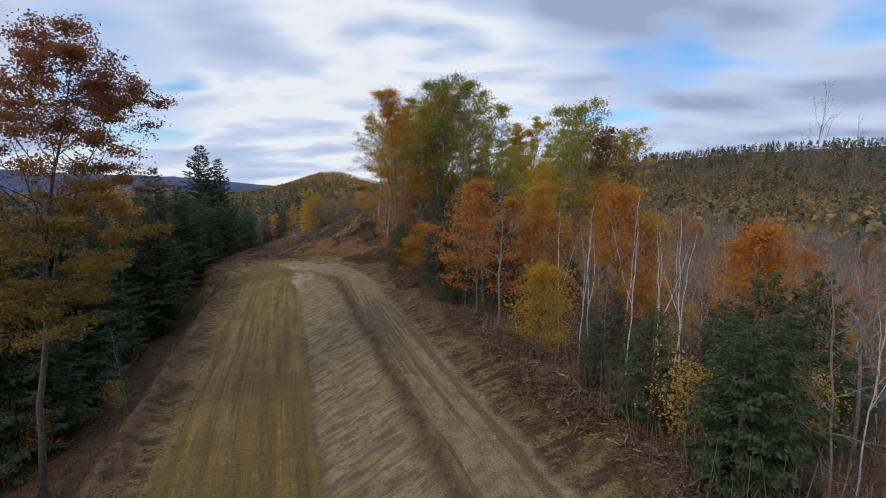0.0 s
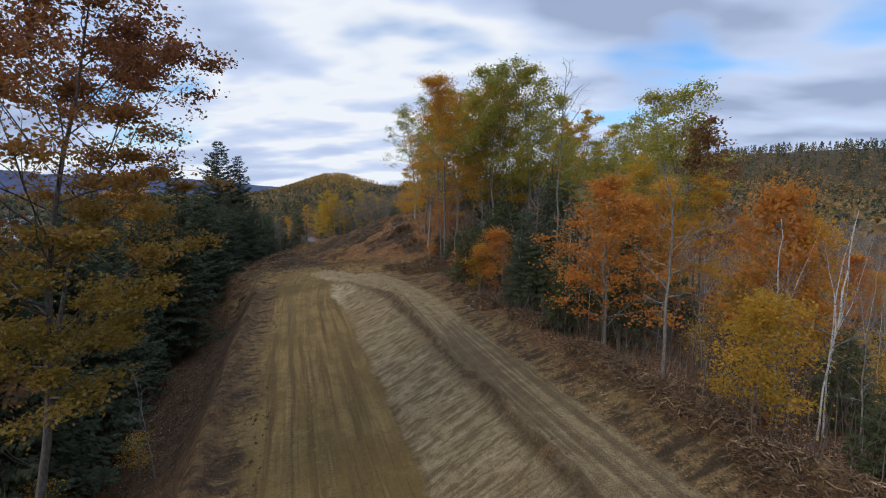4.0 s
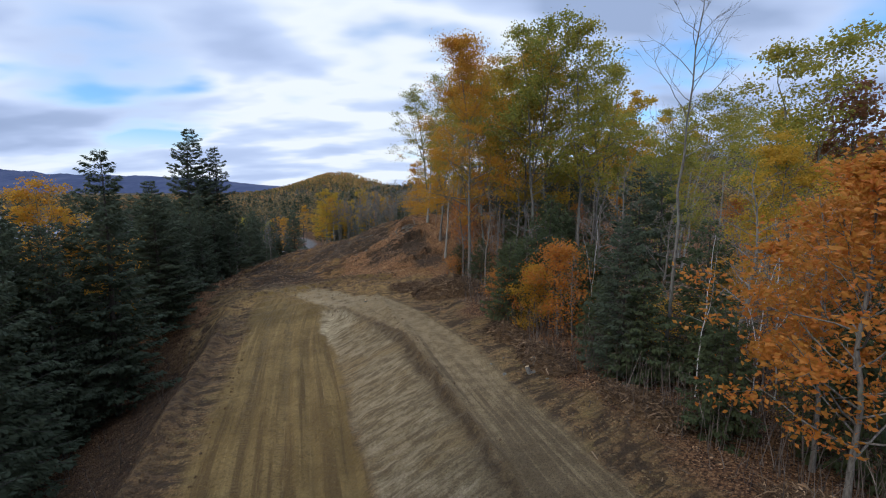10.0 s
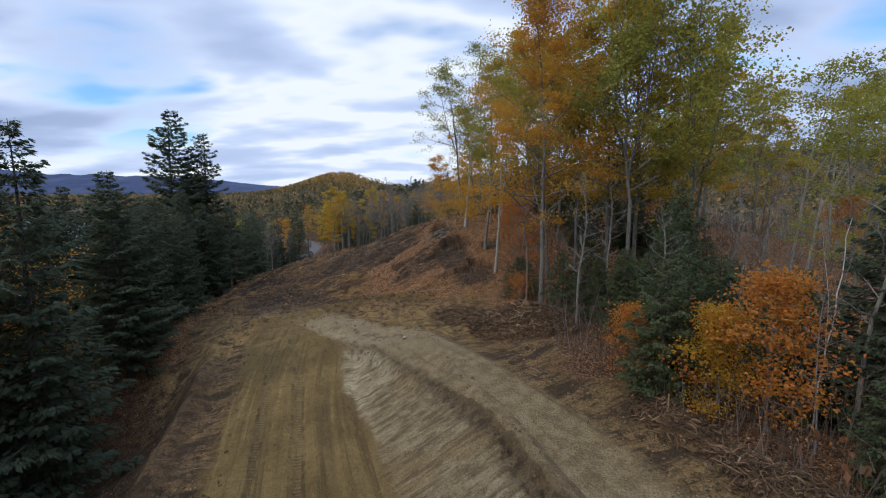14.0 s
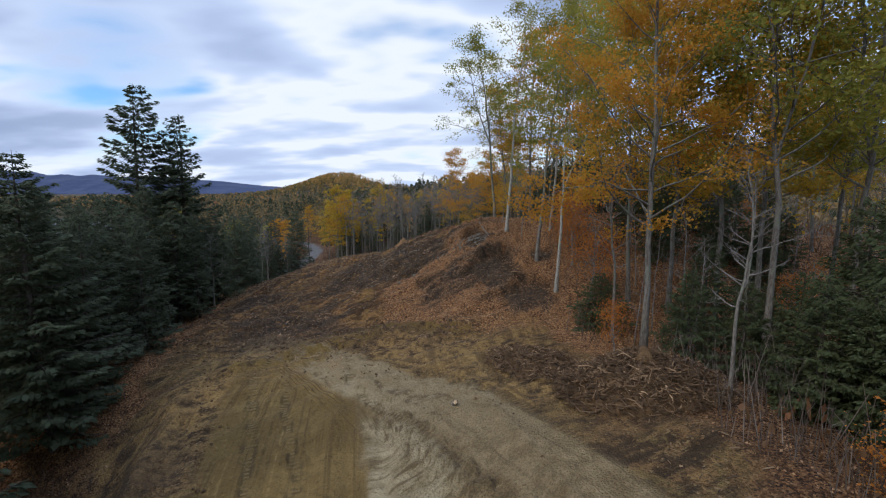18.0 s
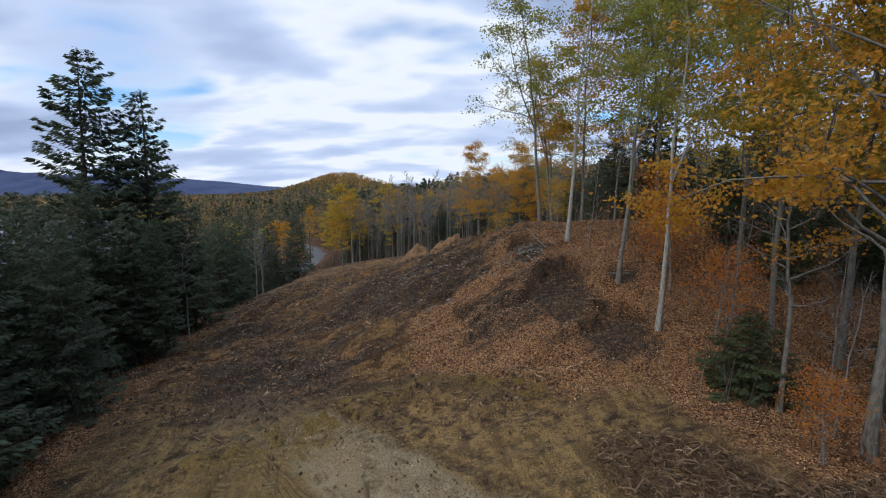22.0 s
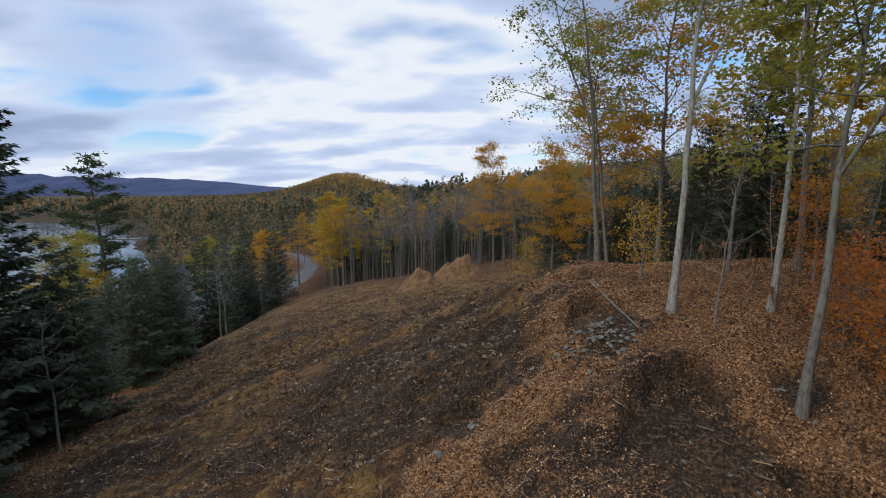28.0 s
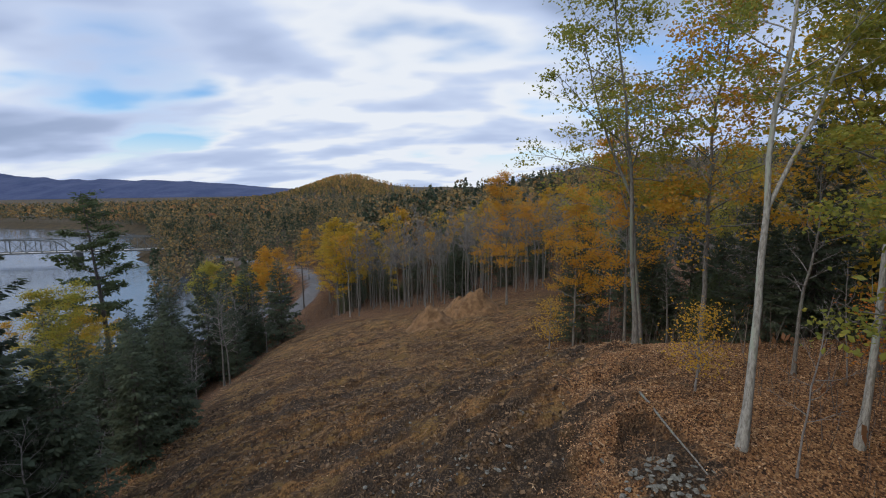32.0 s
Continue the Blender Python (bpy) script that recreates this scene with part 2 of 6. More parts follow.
BARK_PALE = bark("pale_birch_bark", (0.32, 0.31, 0.29), (0.50, 0.48, 0.45), (0.20, 0.19, 0.17), 1.2)
TWIG = bark("twig_bark", (0.11, 0.098, 0.085), (0.21, 0.19, 0.168))
DEAD_LEAF = foliage("fallen_leaves", [(0.0, (0.08, 0.042, 0.02)), (0.35, (0.195, 0.10, 0.046)), (0.7, (0.31, 0.17, 0.077)), (0.9, (0.47, 0.29, 0.145)), (1.0, (0.64, 0.45, 0.25))], 0.8, 0.0, loose=True)
# darker copy of the fallen leaves, the wood's shade in its colour
SHADED_LEAF = foliage("shaded_fallen_leaves", [(0.0, (0.05, 0.028, 0.015)), (0.4, (0.115, 0.064, 0.033)), (0.75, (0.20, 0.112, 0.056)), (1.0, (0.34, 0.21, 0.11))], 0.85, 0.0, loose=True)
BRUSH = foliage("brush_stems", [(0.0, (0.04, 0.03, 0.023)), (0.5, (0.09, 0.07, 0.055)), (1.0, (0.17, 0.14, 0.115))], 0.9, 0.0, loose=True)
THICKET = foliage("thicket_stems", [(0.0, (0.09, 0.075, 0.06)), (0.5, (0.16, 0.135, 0.11)), (1.0, (0.26, 0.23, 0.195))], 0.9, 0.0, loose=True)
STICK = foliage("dead_wood", [(0.0, (0.045, 0.03, 0.02)), (0.45, (0.085, 0.057, 0.033)), (0.75, (0.16, 0.108, 0.062)), (0.92, (0.28, 0.19, 0.11)), (1.0, (0.46, 0.33, 0.2))], 0.9, 0.0, loose=True)
ROOT = foliage("torn_roots", [(0.0, (0.032, 0.020, 0.012)), (0.4, (0.078, 0.048, 0.026)), (0.65, (0.115, 0.071, 0.037)), (0.88, (0.18, 0.115, 0.062)), (1.0, (0.42, 0.29, 0.17))], 0.9, 0.0, loose=True)
STONE = two_tone("grey_stone", (0.07, 0.067, 0.054), (0.20, 0.19, 0.155), 1.2, 0.85, 0.02)

# ---- the lie of the land ----
WATER = -18.0


def sstep(a, b, v):
    q = np.clip((v - a) / (b - a), 0, 1)
    return q * q * (3 - 2 * q)


def border(y):
    """x of the line where the flat lane meets the raked bank."""
    return np.interp(y, (-200, 17, 44, 68, 140), (71, -5.1, -14.6, -22.5, -47))


def vnoise(x, y, seed=0):
    """Smooth value noise on arrays, about -1 to 1."""
    xi, yi = np.floor(x).astype(np.int64), np.floor(y).astype(np.int64)
    fx, fy = x - xi, y - yi
    fx, fy = fx * fx * (3 - 2 * fx), fy * fy * (3 - 2 * fy)

    def hsh(i, j):
        n = (i * 374761393 + j * 668265263 + seed * 1442695041) & 0xFFFFFFFF
        n = ((n ^ (n >> 13)) * 1274126177) & 0xFFFFFFFF
        return ((n ^ (n >> 16)) & 0xFFFF) / 32767.5 - 1
    a, b, c, d = hsh(xi, yi), hsh(xi + 1, yi), hsh(xi, yi + 1), hsh(xi + 1, yi + 1)
    return (a * (1 - fx) + b * fx) * (1 - fy) + (c * (1 - fx) + d * fx) * fy


def fbm(x, y, seed=0, octaves=4):
    s, amp, f = 0, 1.0, 1.0
    for k in range(octaves):
        s, amp, f = s + amp * vnoise(x * f, y * f, seed + k), amp * 0.5, f * 2.03
    return s


PROFILE = ((-90, -17.6), (-60, -17), (-42, -14.5), (-26, -11.5), (-16, -8.2), (-13, -6.4), (-11.2, -3.7), (-10.3, -2.2), (-9.2, -2.75), (-7.2, -2.62), (0, -2.5),
           (0.5, -2.3), (5.0, -0.62), (5.5, -0.42), (8.4, -0.35), (9.6, -0.15), (12, 0.35), (16, 0.2), (26, -1.8), (50, -8), (80, -9.5), (4000, -9.5))
SHELF = ((-130, -18.5), (-78, -17), (-62, -11), (-52, -7.0), (-46, -3.6), (-40, -2.5), (-34, -2.1), (-20, -1.35), (-8, -0.15), (0, 0.1), (30, -2), (70, -8), (100, -9.5))
TRACK_LINE = ((22.2, -40), (1.9, 17), (-7.6, 44), (-9.7, 50), (-11.7, 55), (-13.9, 59), (-16.4, 62.8), (-18.8, 65.8), (-21.2, 67.7), (-24.0, 70.2), (-27.0, 72.8), (-31.0, 75.0))
ROAD_LINE = ((-98, 80), (-84, 110), (-69, 132), (-57.5, 149), (-58.7, 172), (-61.5, 188), (-69, 205), (-77, 218), (-96, 236), (-130, 256))


def road_near(x, y, line=None):
    """Distance from the centre line of a road, the public one if none is named."""
    best = np.full(np.shape(x), 1e6)
    line = line or ROAD_LINE
    for (ax, ay), (bx, by) in zip(line, line[1:]):
        dx, dy = bx - ax, by - ay
        q = np.clip(((x - ax) * dx + (y - ay) * dy) / (dx * dx + dy * dy), 0, 1)
        best = np.minimum(best, np.hypot(x - ax - q * dx, y - ay - q * dy))
    return best


def line_near(x, y, line):
    """Distance from a broken line, and the way along it."""
    best, run, done = np.full(np.shape(x), 1e6), np.zeros(np.shape(x)), 0.0
    for (ax, ay), (bx, by) in zip(line, line[1:]):
        dx, dy = bx - ax, by - ay
        size = math.hypot(dx, dy)
        q = np.clip(((x - ax) * dx + (y - ay) * dy) / size ** 2, 0, 1)
        d = np.hypot(x - ax - q * dx, y - ay - q * dy)
        run = np.where(d < best, done + q * size, run)
        best = np.minimum(best, d)
        done += size
    return best, run


# where the bulldozer's crawler tracks have printed the dirt, and the ridge its blade left
TREADS = (((-0.1, -14), (-11.0, 17), (-20.4, 44), (-26.3, 61.8), (-27.7, 65.4), (-29.4, 69.5), (-29.5, 72.6)), ((2.0, -14), (-9.0, 17), (-18.4, 44), (-24.3, 61.8), (-26.4, 66.3), (-28.0, 71.1), (-27.9, 74.4)),
          ((-7.9, 37), (-12.0, 50), (-14.2, 55), (-18.2, 62.4), (-20.0, 64.7), (-22.2, 66.6), (-23.6, 69.0), (-24.6, 72.5)), ((-12.6, 60.2), (-14.9, 64.5), (-18.6, 68.6), (-22.0, 71.2), (-25.5, 73.0)))
BLADE_LINE = ((-31.5, 70.5), (-29.1, 72.4), (-27.6, 74.0), (-24.7, 75.5), (-20.6, 76.3), (-16.5, 75.6))


def river_mask(x, y):
    """1 on the river bed, 0 on land."""
    near = np.interp(y, (-400, 60, 150, 260, 330, 423, 470, 520, 600), (-150, -100, -108, -150, -200, -275, -340, -480, -700))
    wob = 8 * vnoise(x / 60, y / 60, 5)
    bank = sstep(0, 14, near - x + wob)
    far = np.interp(x, (-2000, -900, -560, -489, -330, -200), (1000, 690, 585, 545, 510, 500))
    return bank * sstep(0, 20, far - y + wob)


def land(x, y):
    """Height of the graded ground without its small roughness."""
    u = x - border(y)
    pu, pz = zip(*PROFILE)
    sx, sz = zip(*SHELF)
    cut = sum(np.interp(u + o, pu, pz) for o in (-0.3, 0, 0.3)) / 3
    shelf = sum(np.interp(x + o, sx, sz) for o in (-1.5, 0, 1.5)) / 3
    w = sstep(58, 74, y)
    z = cut * (1 - w) + shelf * w
    # the cleared knoll
    knoll = 7.42 * np.clip((x + 40.6) / 26.2, 0, 1.0) ** 0.93 * sstep(70.6, 94.8, y + 0.428 * np.clip(x + 16.2, -30, 0)) * (1 - 0.78 * sstep(88, 112, y)) * (1 - 0.6 * sstep(0, 60, x))
    knoll = np.where(knoll > 6.2, 6.2 + 0.3 * (knoll - 6.2), knoll)
    z = z + knoll
    z = z - 2.2 * sstep(95, 128, y) * sstep(-70, -50, x) * (1 - sstep(0, 30, x))
    z = z - sstep(128, 175, y) * np.where(x < -20, 6.0, 4.0)
    # beyond: valley floor and hills
    far = sstep(170, 320, y) * 1.0
    z = z * (1 - far) + (-13.0) * far
    z = z + 66 * np.exp(-(np.abs(x + 376) / np.where(x < -376, 125, 140)) ** 1.7 - ((y - 1500) / 330) ** 2)
    z = z + 36 * np.exp(-((x + 60) / 300) ** 2 - ((y - 1750) / 300) ** 2)
    ridge = (y - 900 + 0.55 * (x - 300)) / 190
    z = z + 84 * np.exp(-ridge * ridge) * sstep(-180, 420, x) * (1 + 0.10 * vnoise(x / 190, y / 190, 3))
    z = z + 26 * np.exp(-((x - 60) / 150) ** 2 - ((y - 420) / 150) ** 2)
    # the public road lies on its own bench
    rd = road_near(x, y)
    rz = np.interp(y, (70, 130, 200, 240), (-12, -10, -10.5, -12))
    k = 1 - sstep(3.2, 11, rd)
    z = z * (1 - k) + rz * k
    # river bed
    r = river_mask(x, y)
    z = z * (1 - r) + (WATER - 2.5) * r
    return z


def rough(x, y):
    """Ruts, raked ridges, clods and humps."""
    u = x - border(y)
    on_road = (1 - sstep(60, 72, y))
    along = y * 1.06
    lane = sstep(-7.6, -6.6, u) * (1 - sstep(-0.3, 0.3, u)) * (1 - sstep(64, 74, y))
    wand = 0.35 * vnoise(y / 9, y * 0 + 3.3, 11)
    ruts = np.zeros(np.shape(x))
    v = u - 0.02 * np.clip(y - 56, 0, 20) ** 1.7
    for c, wd, dp in ((-5.6, 0.30, 0.07), (-3.75, 0.40, 0.15), (-2.3, 0.34, 0.17), (-1.65, 0.22, 0.08), (-0.6, 0.26, 0.16)):
        ruts = ruts - dp * np.exp(-((v + wand * (0.4 + 0.3 * abs(c)) * 0.5 - c) / wd) ** 2) * (0.75 + 0.4 * vnoise(y / 5, y * 0 + c, 17))
        ruts = ruts + 0.55 * dp * np.exp(-((v + wand * (0.4 + 0.3 * abs(c)) * 0.5 - c - 1.7 * wd) / (0.8 * wd)) ** 2)
    z = lane * ruts
    raked = sstep(0.2, 0.8, u) * (1 - sstep(4.6, 5.3, u)) * on_road * sstep(-10, 5, y)
    diag = (u * 0.42 - along) * 1.55 + 0.9 * vnoise(u / 2.2, y / 2.2, 23)
    cleats = 0.5 + 0.5 * np.sin(diag * 2 * np.pi / 1.15)
    cleats = cleats * (0.45 + 0.75 * np.clip(vnoise(u / 1.3, y / 1.7, 29) + 0.4, 0, 1))
    z = z + raked * (0.12 * cleats + 0.06 * fbm(u / 0.9, y / 0.9, 31, 3))
    edge = np.exp(-((u - 5.15) / 0.28) ** 2) * on_road
    z = z + edge * (0.22 + 0.26 * vnoise(u / 0.5, y / 0.7, 37))
    track = sstep(5.4, 5.9, u) * (1 - sstep(8.0, 8.8, u)) * on_road
    for c in (6.1, 6.5, 7.7, 8.1):
        z = z - track * 0.07 * np.exp(-((u - c + 0.4 * wand) / 0.2) ** 2)
    berm = np.exp(-((u + 10.2) / 1.3) ** 2) * on_road
    z = z + berm * 0.35 * fbm(u / 1.6, y / 3.0, 41, 3)
    turn = sstep(60, 68, y) * (1 - sstep(73, 80, y)) * sstep(-40, -34, x) * (1 - sstep(-12, -8, x))
    arc = np.hypot(x + 6, y - 40)
    z = z + turn * 0.08 * np.sin(arc * 2 * np.pi / 1.9 + 1.5 * vnoise(x / 4, y / 4, 43))
    bank_d, _ = line_near(x, y, BLADE_LINE)
    z = z + 0.30 * np.exp(-(bank_d / 0.55) ** 2) * (0.7 + 0.5 * vnoise(x, y, 44))
    for line in TREADS:
        d, _ = line_near(x, y, line)
        z = z + sstep(38, 60, y) * (0.04 * np.exp(-((np.abs(d) - 0.45) / 0.16) ** 2) - 0.06 * np.exp(-(d / 0.3) ** 4)) * (0.6 + 0.5 * vnoise(x / 2, y / 2, 46))
    wild = 1 - np.clip(lane + raked + track, 0, 1)
    near = 1 - sstep(150, 260, y)
    z = z + wild * near * (0.10 * fbm(x / 1.4, y / 1.4, 47, 4) + 0.16 * fbm(x / 5, y / 5, 53, 2))
    knoll = sstep(73, 80, y) * (1 - sstep(126, 138, y)) * sstep(-46, -38, x) * (1 - sstep(-14, -10, x))
    along_k, over_k = 0.94 * x + 0.34 * y, 0.94 * y - 0.34 * x
    over_k = over_k + 0.9 * vnoise(x / 4.5, y / 4.5, 62)
    torn = 1 - np.abs(vnoise(along_k / 3.4, over_k / 0.85, 63))
    z = z + knoll * (0.20 * np.abs(fbm(x / 0.8, y / 0.8, 59, 3)) + 0.30 * vnoise(x / 3.3, y / 2.6, 61) + 0.28 * torn ** 3 + 0.20 * vnoise(along_k / 1.6, over_k / 0.5, 64) + 0.16 * np.abs(vnoise(x / 1.5, y / 1.1, 65)))
    z = z + (1 - near) * 1.2 * fbm(x / 40, y / 40, 67, 2) * (1 - river_mask(x, y)) * sstep(6, 20, road_near(x, y))
    # the dark pits that the excavator left in the knoll, and small pits up the slope
    for px, py, r, d in PITS:
        ragged = 0.22 * fbm(x / 1.1, y / 1.1, 57, 3)
        q = np.hypot((x - px), (y - py) * 0.85) / r + ragged
        deep = np.clip(0.35 + 0.65 * (y - py) / r, 0.12, 1.0)
        z = z - d * deep * (1 - sstep(0.86, 1.06, q)) + 0.12 * d * np.exp(-((q - 1.12) / 0.12) ** 2) * sstep(-0.2, 0.6, (y - py) / r)
    return z


PITS = ((-14.2, 81.2, 2.3, 1.0), (-12.0, 77.9, 1.9, 0.75), (-21.6, 84.6, 1.0, 0.65), (-15.4, 86.9, 1.5, 0.7), (-9.9, 82.8, 0.9, 0.35), (-19.6, 88.4, 1.1, 0.4))


def height(x, y):
    x, y = np.asarray(x, float), np.asarray(y, float)
    return land(x, y) + rough(x, y)


def ground_at(x, y):
    return float(height(np.array([x]), np.array([y]))[0])


def mesh_np(name, verts, faces, mat=None, smooth=False):
    """A mesh from an array of vertices and an array of equal-sided faces."""
    me = bpy.data.meshes.new(name)
    verts, faces = np.asarray(verts, np.float32), np.asarray(faces, np.int32)
    n, k = faces.shape
    me.vertices.add(len(verts))
    me.vertices.foreach_set("co", verts.ravel())
    me.loops.add(n * k)
    me.loops.foreach_set("vertex_index", faces.ravel())
    me.polygons.add(n)
    me.polygons.foreach_set("loop_start", np.arange(n, dtype=np.int32) * k)
    me.polygons.foreach_set("use_smooth", np.full(n, smooth))
    me.update(calc_edges=True)
    if mat:
        me.materials.append(mat)
    return me


def spread(lo, hi, fine_lo, fine_hi, step, growth):
    """Grid lines: even steps inside, growing steps outside."""
    mid = list(np.arange(fine_lo, fine_hi + step / 2, step))
    s, v, left = step, fine_lo, []
    while v > lo:
        s *= growth
        v -= s
        left.append(v)
    s, v, right = step, mid[-1], []
    while v < hi:
        s *= growth
        v += s
        right.append(v)
    return np.array(left[::-1] + mid + right)


us = spread(-4600, 4600, -14, 17, 0.23, 1.075)
ys = spread(-900, 4700, 10, 98, 0.25, 1.036)
U, Y = np.meshgrid(us, ys)
X = U + border(Y) * (1 - sstep(200, 700, np.abs(U)))
Z = height(X, Y)
nr, nc = Z.shape
ids = np.arange(nr * nc).reshape(nr, nc)
quads = np.stack([ids[:-1, :-1], ids[:-1, 1:], ids[1:, 1:], ids[1:, :-1]], -1).reshape(-1, 4)
ground_mesh = mesh_np("ground", np.stack([X, Y, Z], -1).reshape(-1, 3), quads, smooth=True)


def lay(name, values):
    a = ground_mesh.attributes.new(name, "FLOAT", "POINT")
    a.data.foreach_set("value", np.asarray(values, np.float32).ravel())


def clearing(x, y):
    """1 where the wood has been cut and the ground laid bare."""
    u = x - border(y)
    cut = sstep(-13.5, -11, u) * (1 - sstep(10.2, 12.2, u)) * (1 - sstep(60, 66, y))
    left = np.interp(y, (58, 64, 70, 83, 101, 114, 137), (-33, -35.5, -37, -40.5, -44.5, -48.5, -49))
    right = np.interp(y, (58, 64, 72, 75, 78, 83, 86.5, 96, 110, 120, 136), (-9, -10, -11.5, -16, -24, -25.3, -20.5, -16.5, -15, -9, -8))
    top = sstep(0, 1.5, x - left) * (1 - sstep(0, 1.5, x - right)) * sstep(58, 64, y) * (1 - sstep(132, 138, y))
    return np.maximum(cut, top)


wobx, woby = X + 1.2 * fbm(X / 3, Y / 3, 71, 3), Y + 1.2 * fbm(X / 3 + 40, Y / 3, 73, 3)
ur = X - border(Y) + 0.25 * fbm(X / 1.1, Y / 1.1, 79, 3)
lay("bare", clearing(wobx, woby))
lay("lane", sstep(-8.5, -7.2, ur) * (1 - sstep(-0.15, 0.25, ur)) * (1 - sstep(66, 74, woby)))
track_off = road_near(X, Y, TRACK_LINE)
inside = np.where((X - border(Y) < 7) & (X > -34), -1.0, 1.0)
track_d = track_off + 0.2 * fbm(X / 1.1, Y / 1.1, 97, 3)
lay("raked", sstep(0.0, 0.4, ur + 1.1 * sstep(50, 62, Y)) * (1 - sstep(4.6, 5.1, ur)) * (1 - sstep(64.5, 67.0, Y + 0.5 * fbm(X, Y, 99, 2))) * sstep(1.6, 2.1, track_d))
lay("track", (1 - sstep(1.5, 2.1, track_d)) * (1 - 0.7 * sstep(-24, -30, X)))
turnpad = sstep(60, 66, woby) * (1 - sstep(72, 77, woby)) * sstep(-38, -33, wobx) * (1 - sstep(-14, -10, wobx))
lay("turn", turnpad)
lay("graded", 1 - sstep(70, 77, woby))
lay("bank", (1 - sstep(-9.6, -8.6, ur)) * sstep(-20, -15, ur) * (1 - sstep(60, 70, woby)) * (1 - 0.55 * np.exp(-((ur + 10.6) / 0.5) ** 2)))
rut_v = X - border(Y) - 0.02 * np.clip(Y - 56, 0, 20) ** 1.7 + 0.18 * vnoise(Y / 9, Y * 0 + 3.3, 11)
rut = sum(k * np.exp(-((rut_v - c) / w_) ** 2) * (0.1 + 1.0 * np.clip(vnoise(Y / 7, Y * 0 + 7 * c, 19) + 0.35, 0, 1)) for c, w_, k in ((-3.75, 0.16, 0.7), (-2.3, 0.15, 1.0), (-1.65, 0.10, 0.7), (-0.6, 0.14, 1.0), (-5.6, 0.14, 0.5), (-0.1, 0.10, 0.7)))
lay("rut", np.clip(rut, 0, 1) * (1 - sstep(62, 72, Y)))
soil = np.zeros(X.shape)
for px, py, r, d in PITS:
    soil = np.maximum(soil, 1 - sstep(0.85, 1.12, np.hypot(X - px, (Y - py) * 0.85) / r + 0.22 * fbm(X / 1.1, Y / 1.1, 57, 3) + 0.10 * fbm(X / 0.4, Y / 0.4, 83, 2)))
lay("pit", soil)
# where the litter colour is darkened to show the shade of the wood
lay("litter_shade", np.maximum(1 - sstep(64, 70, woby), sstep(104, 116, woby)))
# where the knoll has been scraped to dark soil, left of its leaf-strewn shoulder
tear = fbm((0.94 * X + 0.34 * Y) / 5.0, (0.94 * Y - 0.34 * X) / 1.5, 85, 4)      # long dark tears in the leaf cover
on_knoll = sstep(75, 79, woby) * (1 - sstep(100, 126, woby)) * sstep(-44, -38, wobx) * (1 - sstep(-15, -11, wobx))
mud = on_knoll * sstep(0.12, 0.55, tear + 0.25 * (wobx < -25.5)) + (1 - sstep(0.7, 1.15, np.hypot((wobx + 25.5) / 7.0, (woby - 88.0) / 3.6))) + (1 - sstep(0.6, 1.2, np.hypot((wobx + 25) / 9, (woby - 75.5) / 1.8))) + (1 - sstep(0.5, 1.2, np.hypot((wobx + 32) / 4, (woby - 80) / 4)))
lay("scraped", np.clip(mud, 0, 1))
bend = sstep(3.2, 1.8, track_off) * sstep(52, 58, Y)
lay("across", (X - border(Y)) * (1 - bend) + (7 + inside * track_off) * bend + 0.2 * vnoise(Y / 17, Y * 0, 13) + 0.3 * vnoise(X / 5, Y / 12, 15) - 0.02 * np.clip(Y - 56, 0, 20) ** 1.7)
lay("lip", np.exp(-((track_d - 2.05) / 0.42) ** 2) * (inside < 0) * (1 - sstep(56, 64, woby)))
tread, run = np.zeros(X.shape), np.zeros(X.shape)
for line in TREADS:
    d, r = line_near(X, Y, line)
    mark = (1 - sstep(0.17, 0.32, d + 0.08 * fbm(X / 0.8, Y / 0.8, 45, 2))) * (0.4 + 0.6 * sstep(40, 58, Y))
    run, tread = np.where(mark > tread, r, run), np.maximum(mark, tread)
lay("tread", tread)
lay("run", run)
lay("ridge", np.exp(-(line_near(wobx, woby, BLADE_LINE)[0] / 0.9) ** 2))
lay("nose", (1 - sstep(0.6, 1.15, np.hypot((wobx + 19.6) / 2.5, (woby - 61.5) / 5.6))))
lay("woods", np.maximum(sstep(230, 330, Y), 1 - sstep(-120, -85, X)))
lay("meadow", sstep(175, 190, wobx) * sstep(150, 175, Y) * (1 - sstep(240, 260, Y)) + (1 - sstep(0, 25, np.hypot((X + 300) / 1.6, Y - 372))))
lay("tarmac", 1 - sstep(1.8, 2.05, road_near(X, Y) + 0.2 * fbm(X, Y, 89, 2)))

m, nt, b = material("ground")
co = objco(nt)


def attr(name):
    n = nt.nodes.new("ShaderNodeAttribute")
    n.attribute_name = name
    return n.outputs["Fac"]


def stretched(ax, ay, sx, sy, scale, detail=4.0):
    n = nt.nodes.new("ShaderNodeCombineXYZ")
    nt.links.new(math_node(nt, "MULTIPLY", ax, sx), n.inputs[0])
    nt.links.new(math_node(nt, "MULTIPLY", ay, sy), n.inputs[1])
    return noise_node(nt, n.outputs[0], scale, detail, 0.6)


axes = nt.nodes.new("ShaderNodeSeparateXYZ")
nt.links.new(co, axes.inputs[0])
across = attr("across")
up_bank = math_node(nt, "SUBTRACT", math_node(nt, "MULTIPLY", axes.outputs[1], 1.05), math_node(nt, "MULTIPLY", across, 0.42))
streak = stretched(across, axes.outputs[1], 1.0, 0.03, 1.5, 5.0)      # wheel and blade marks along the lane
comb = stretched(up_bank, across, 1.0, 0.14, 3.4, 5.0)                 # teeth marks up the bank
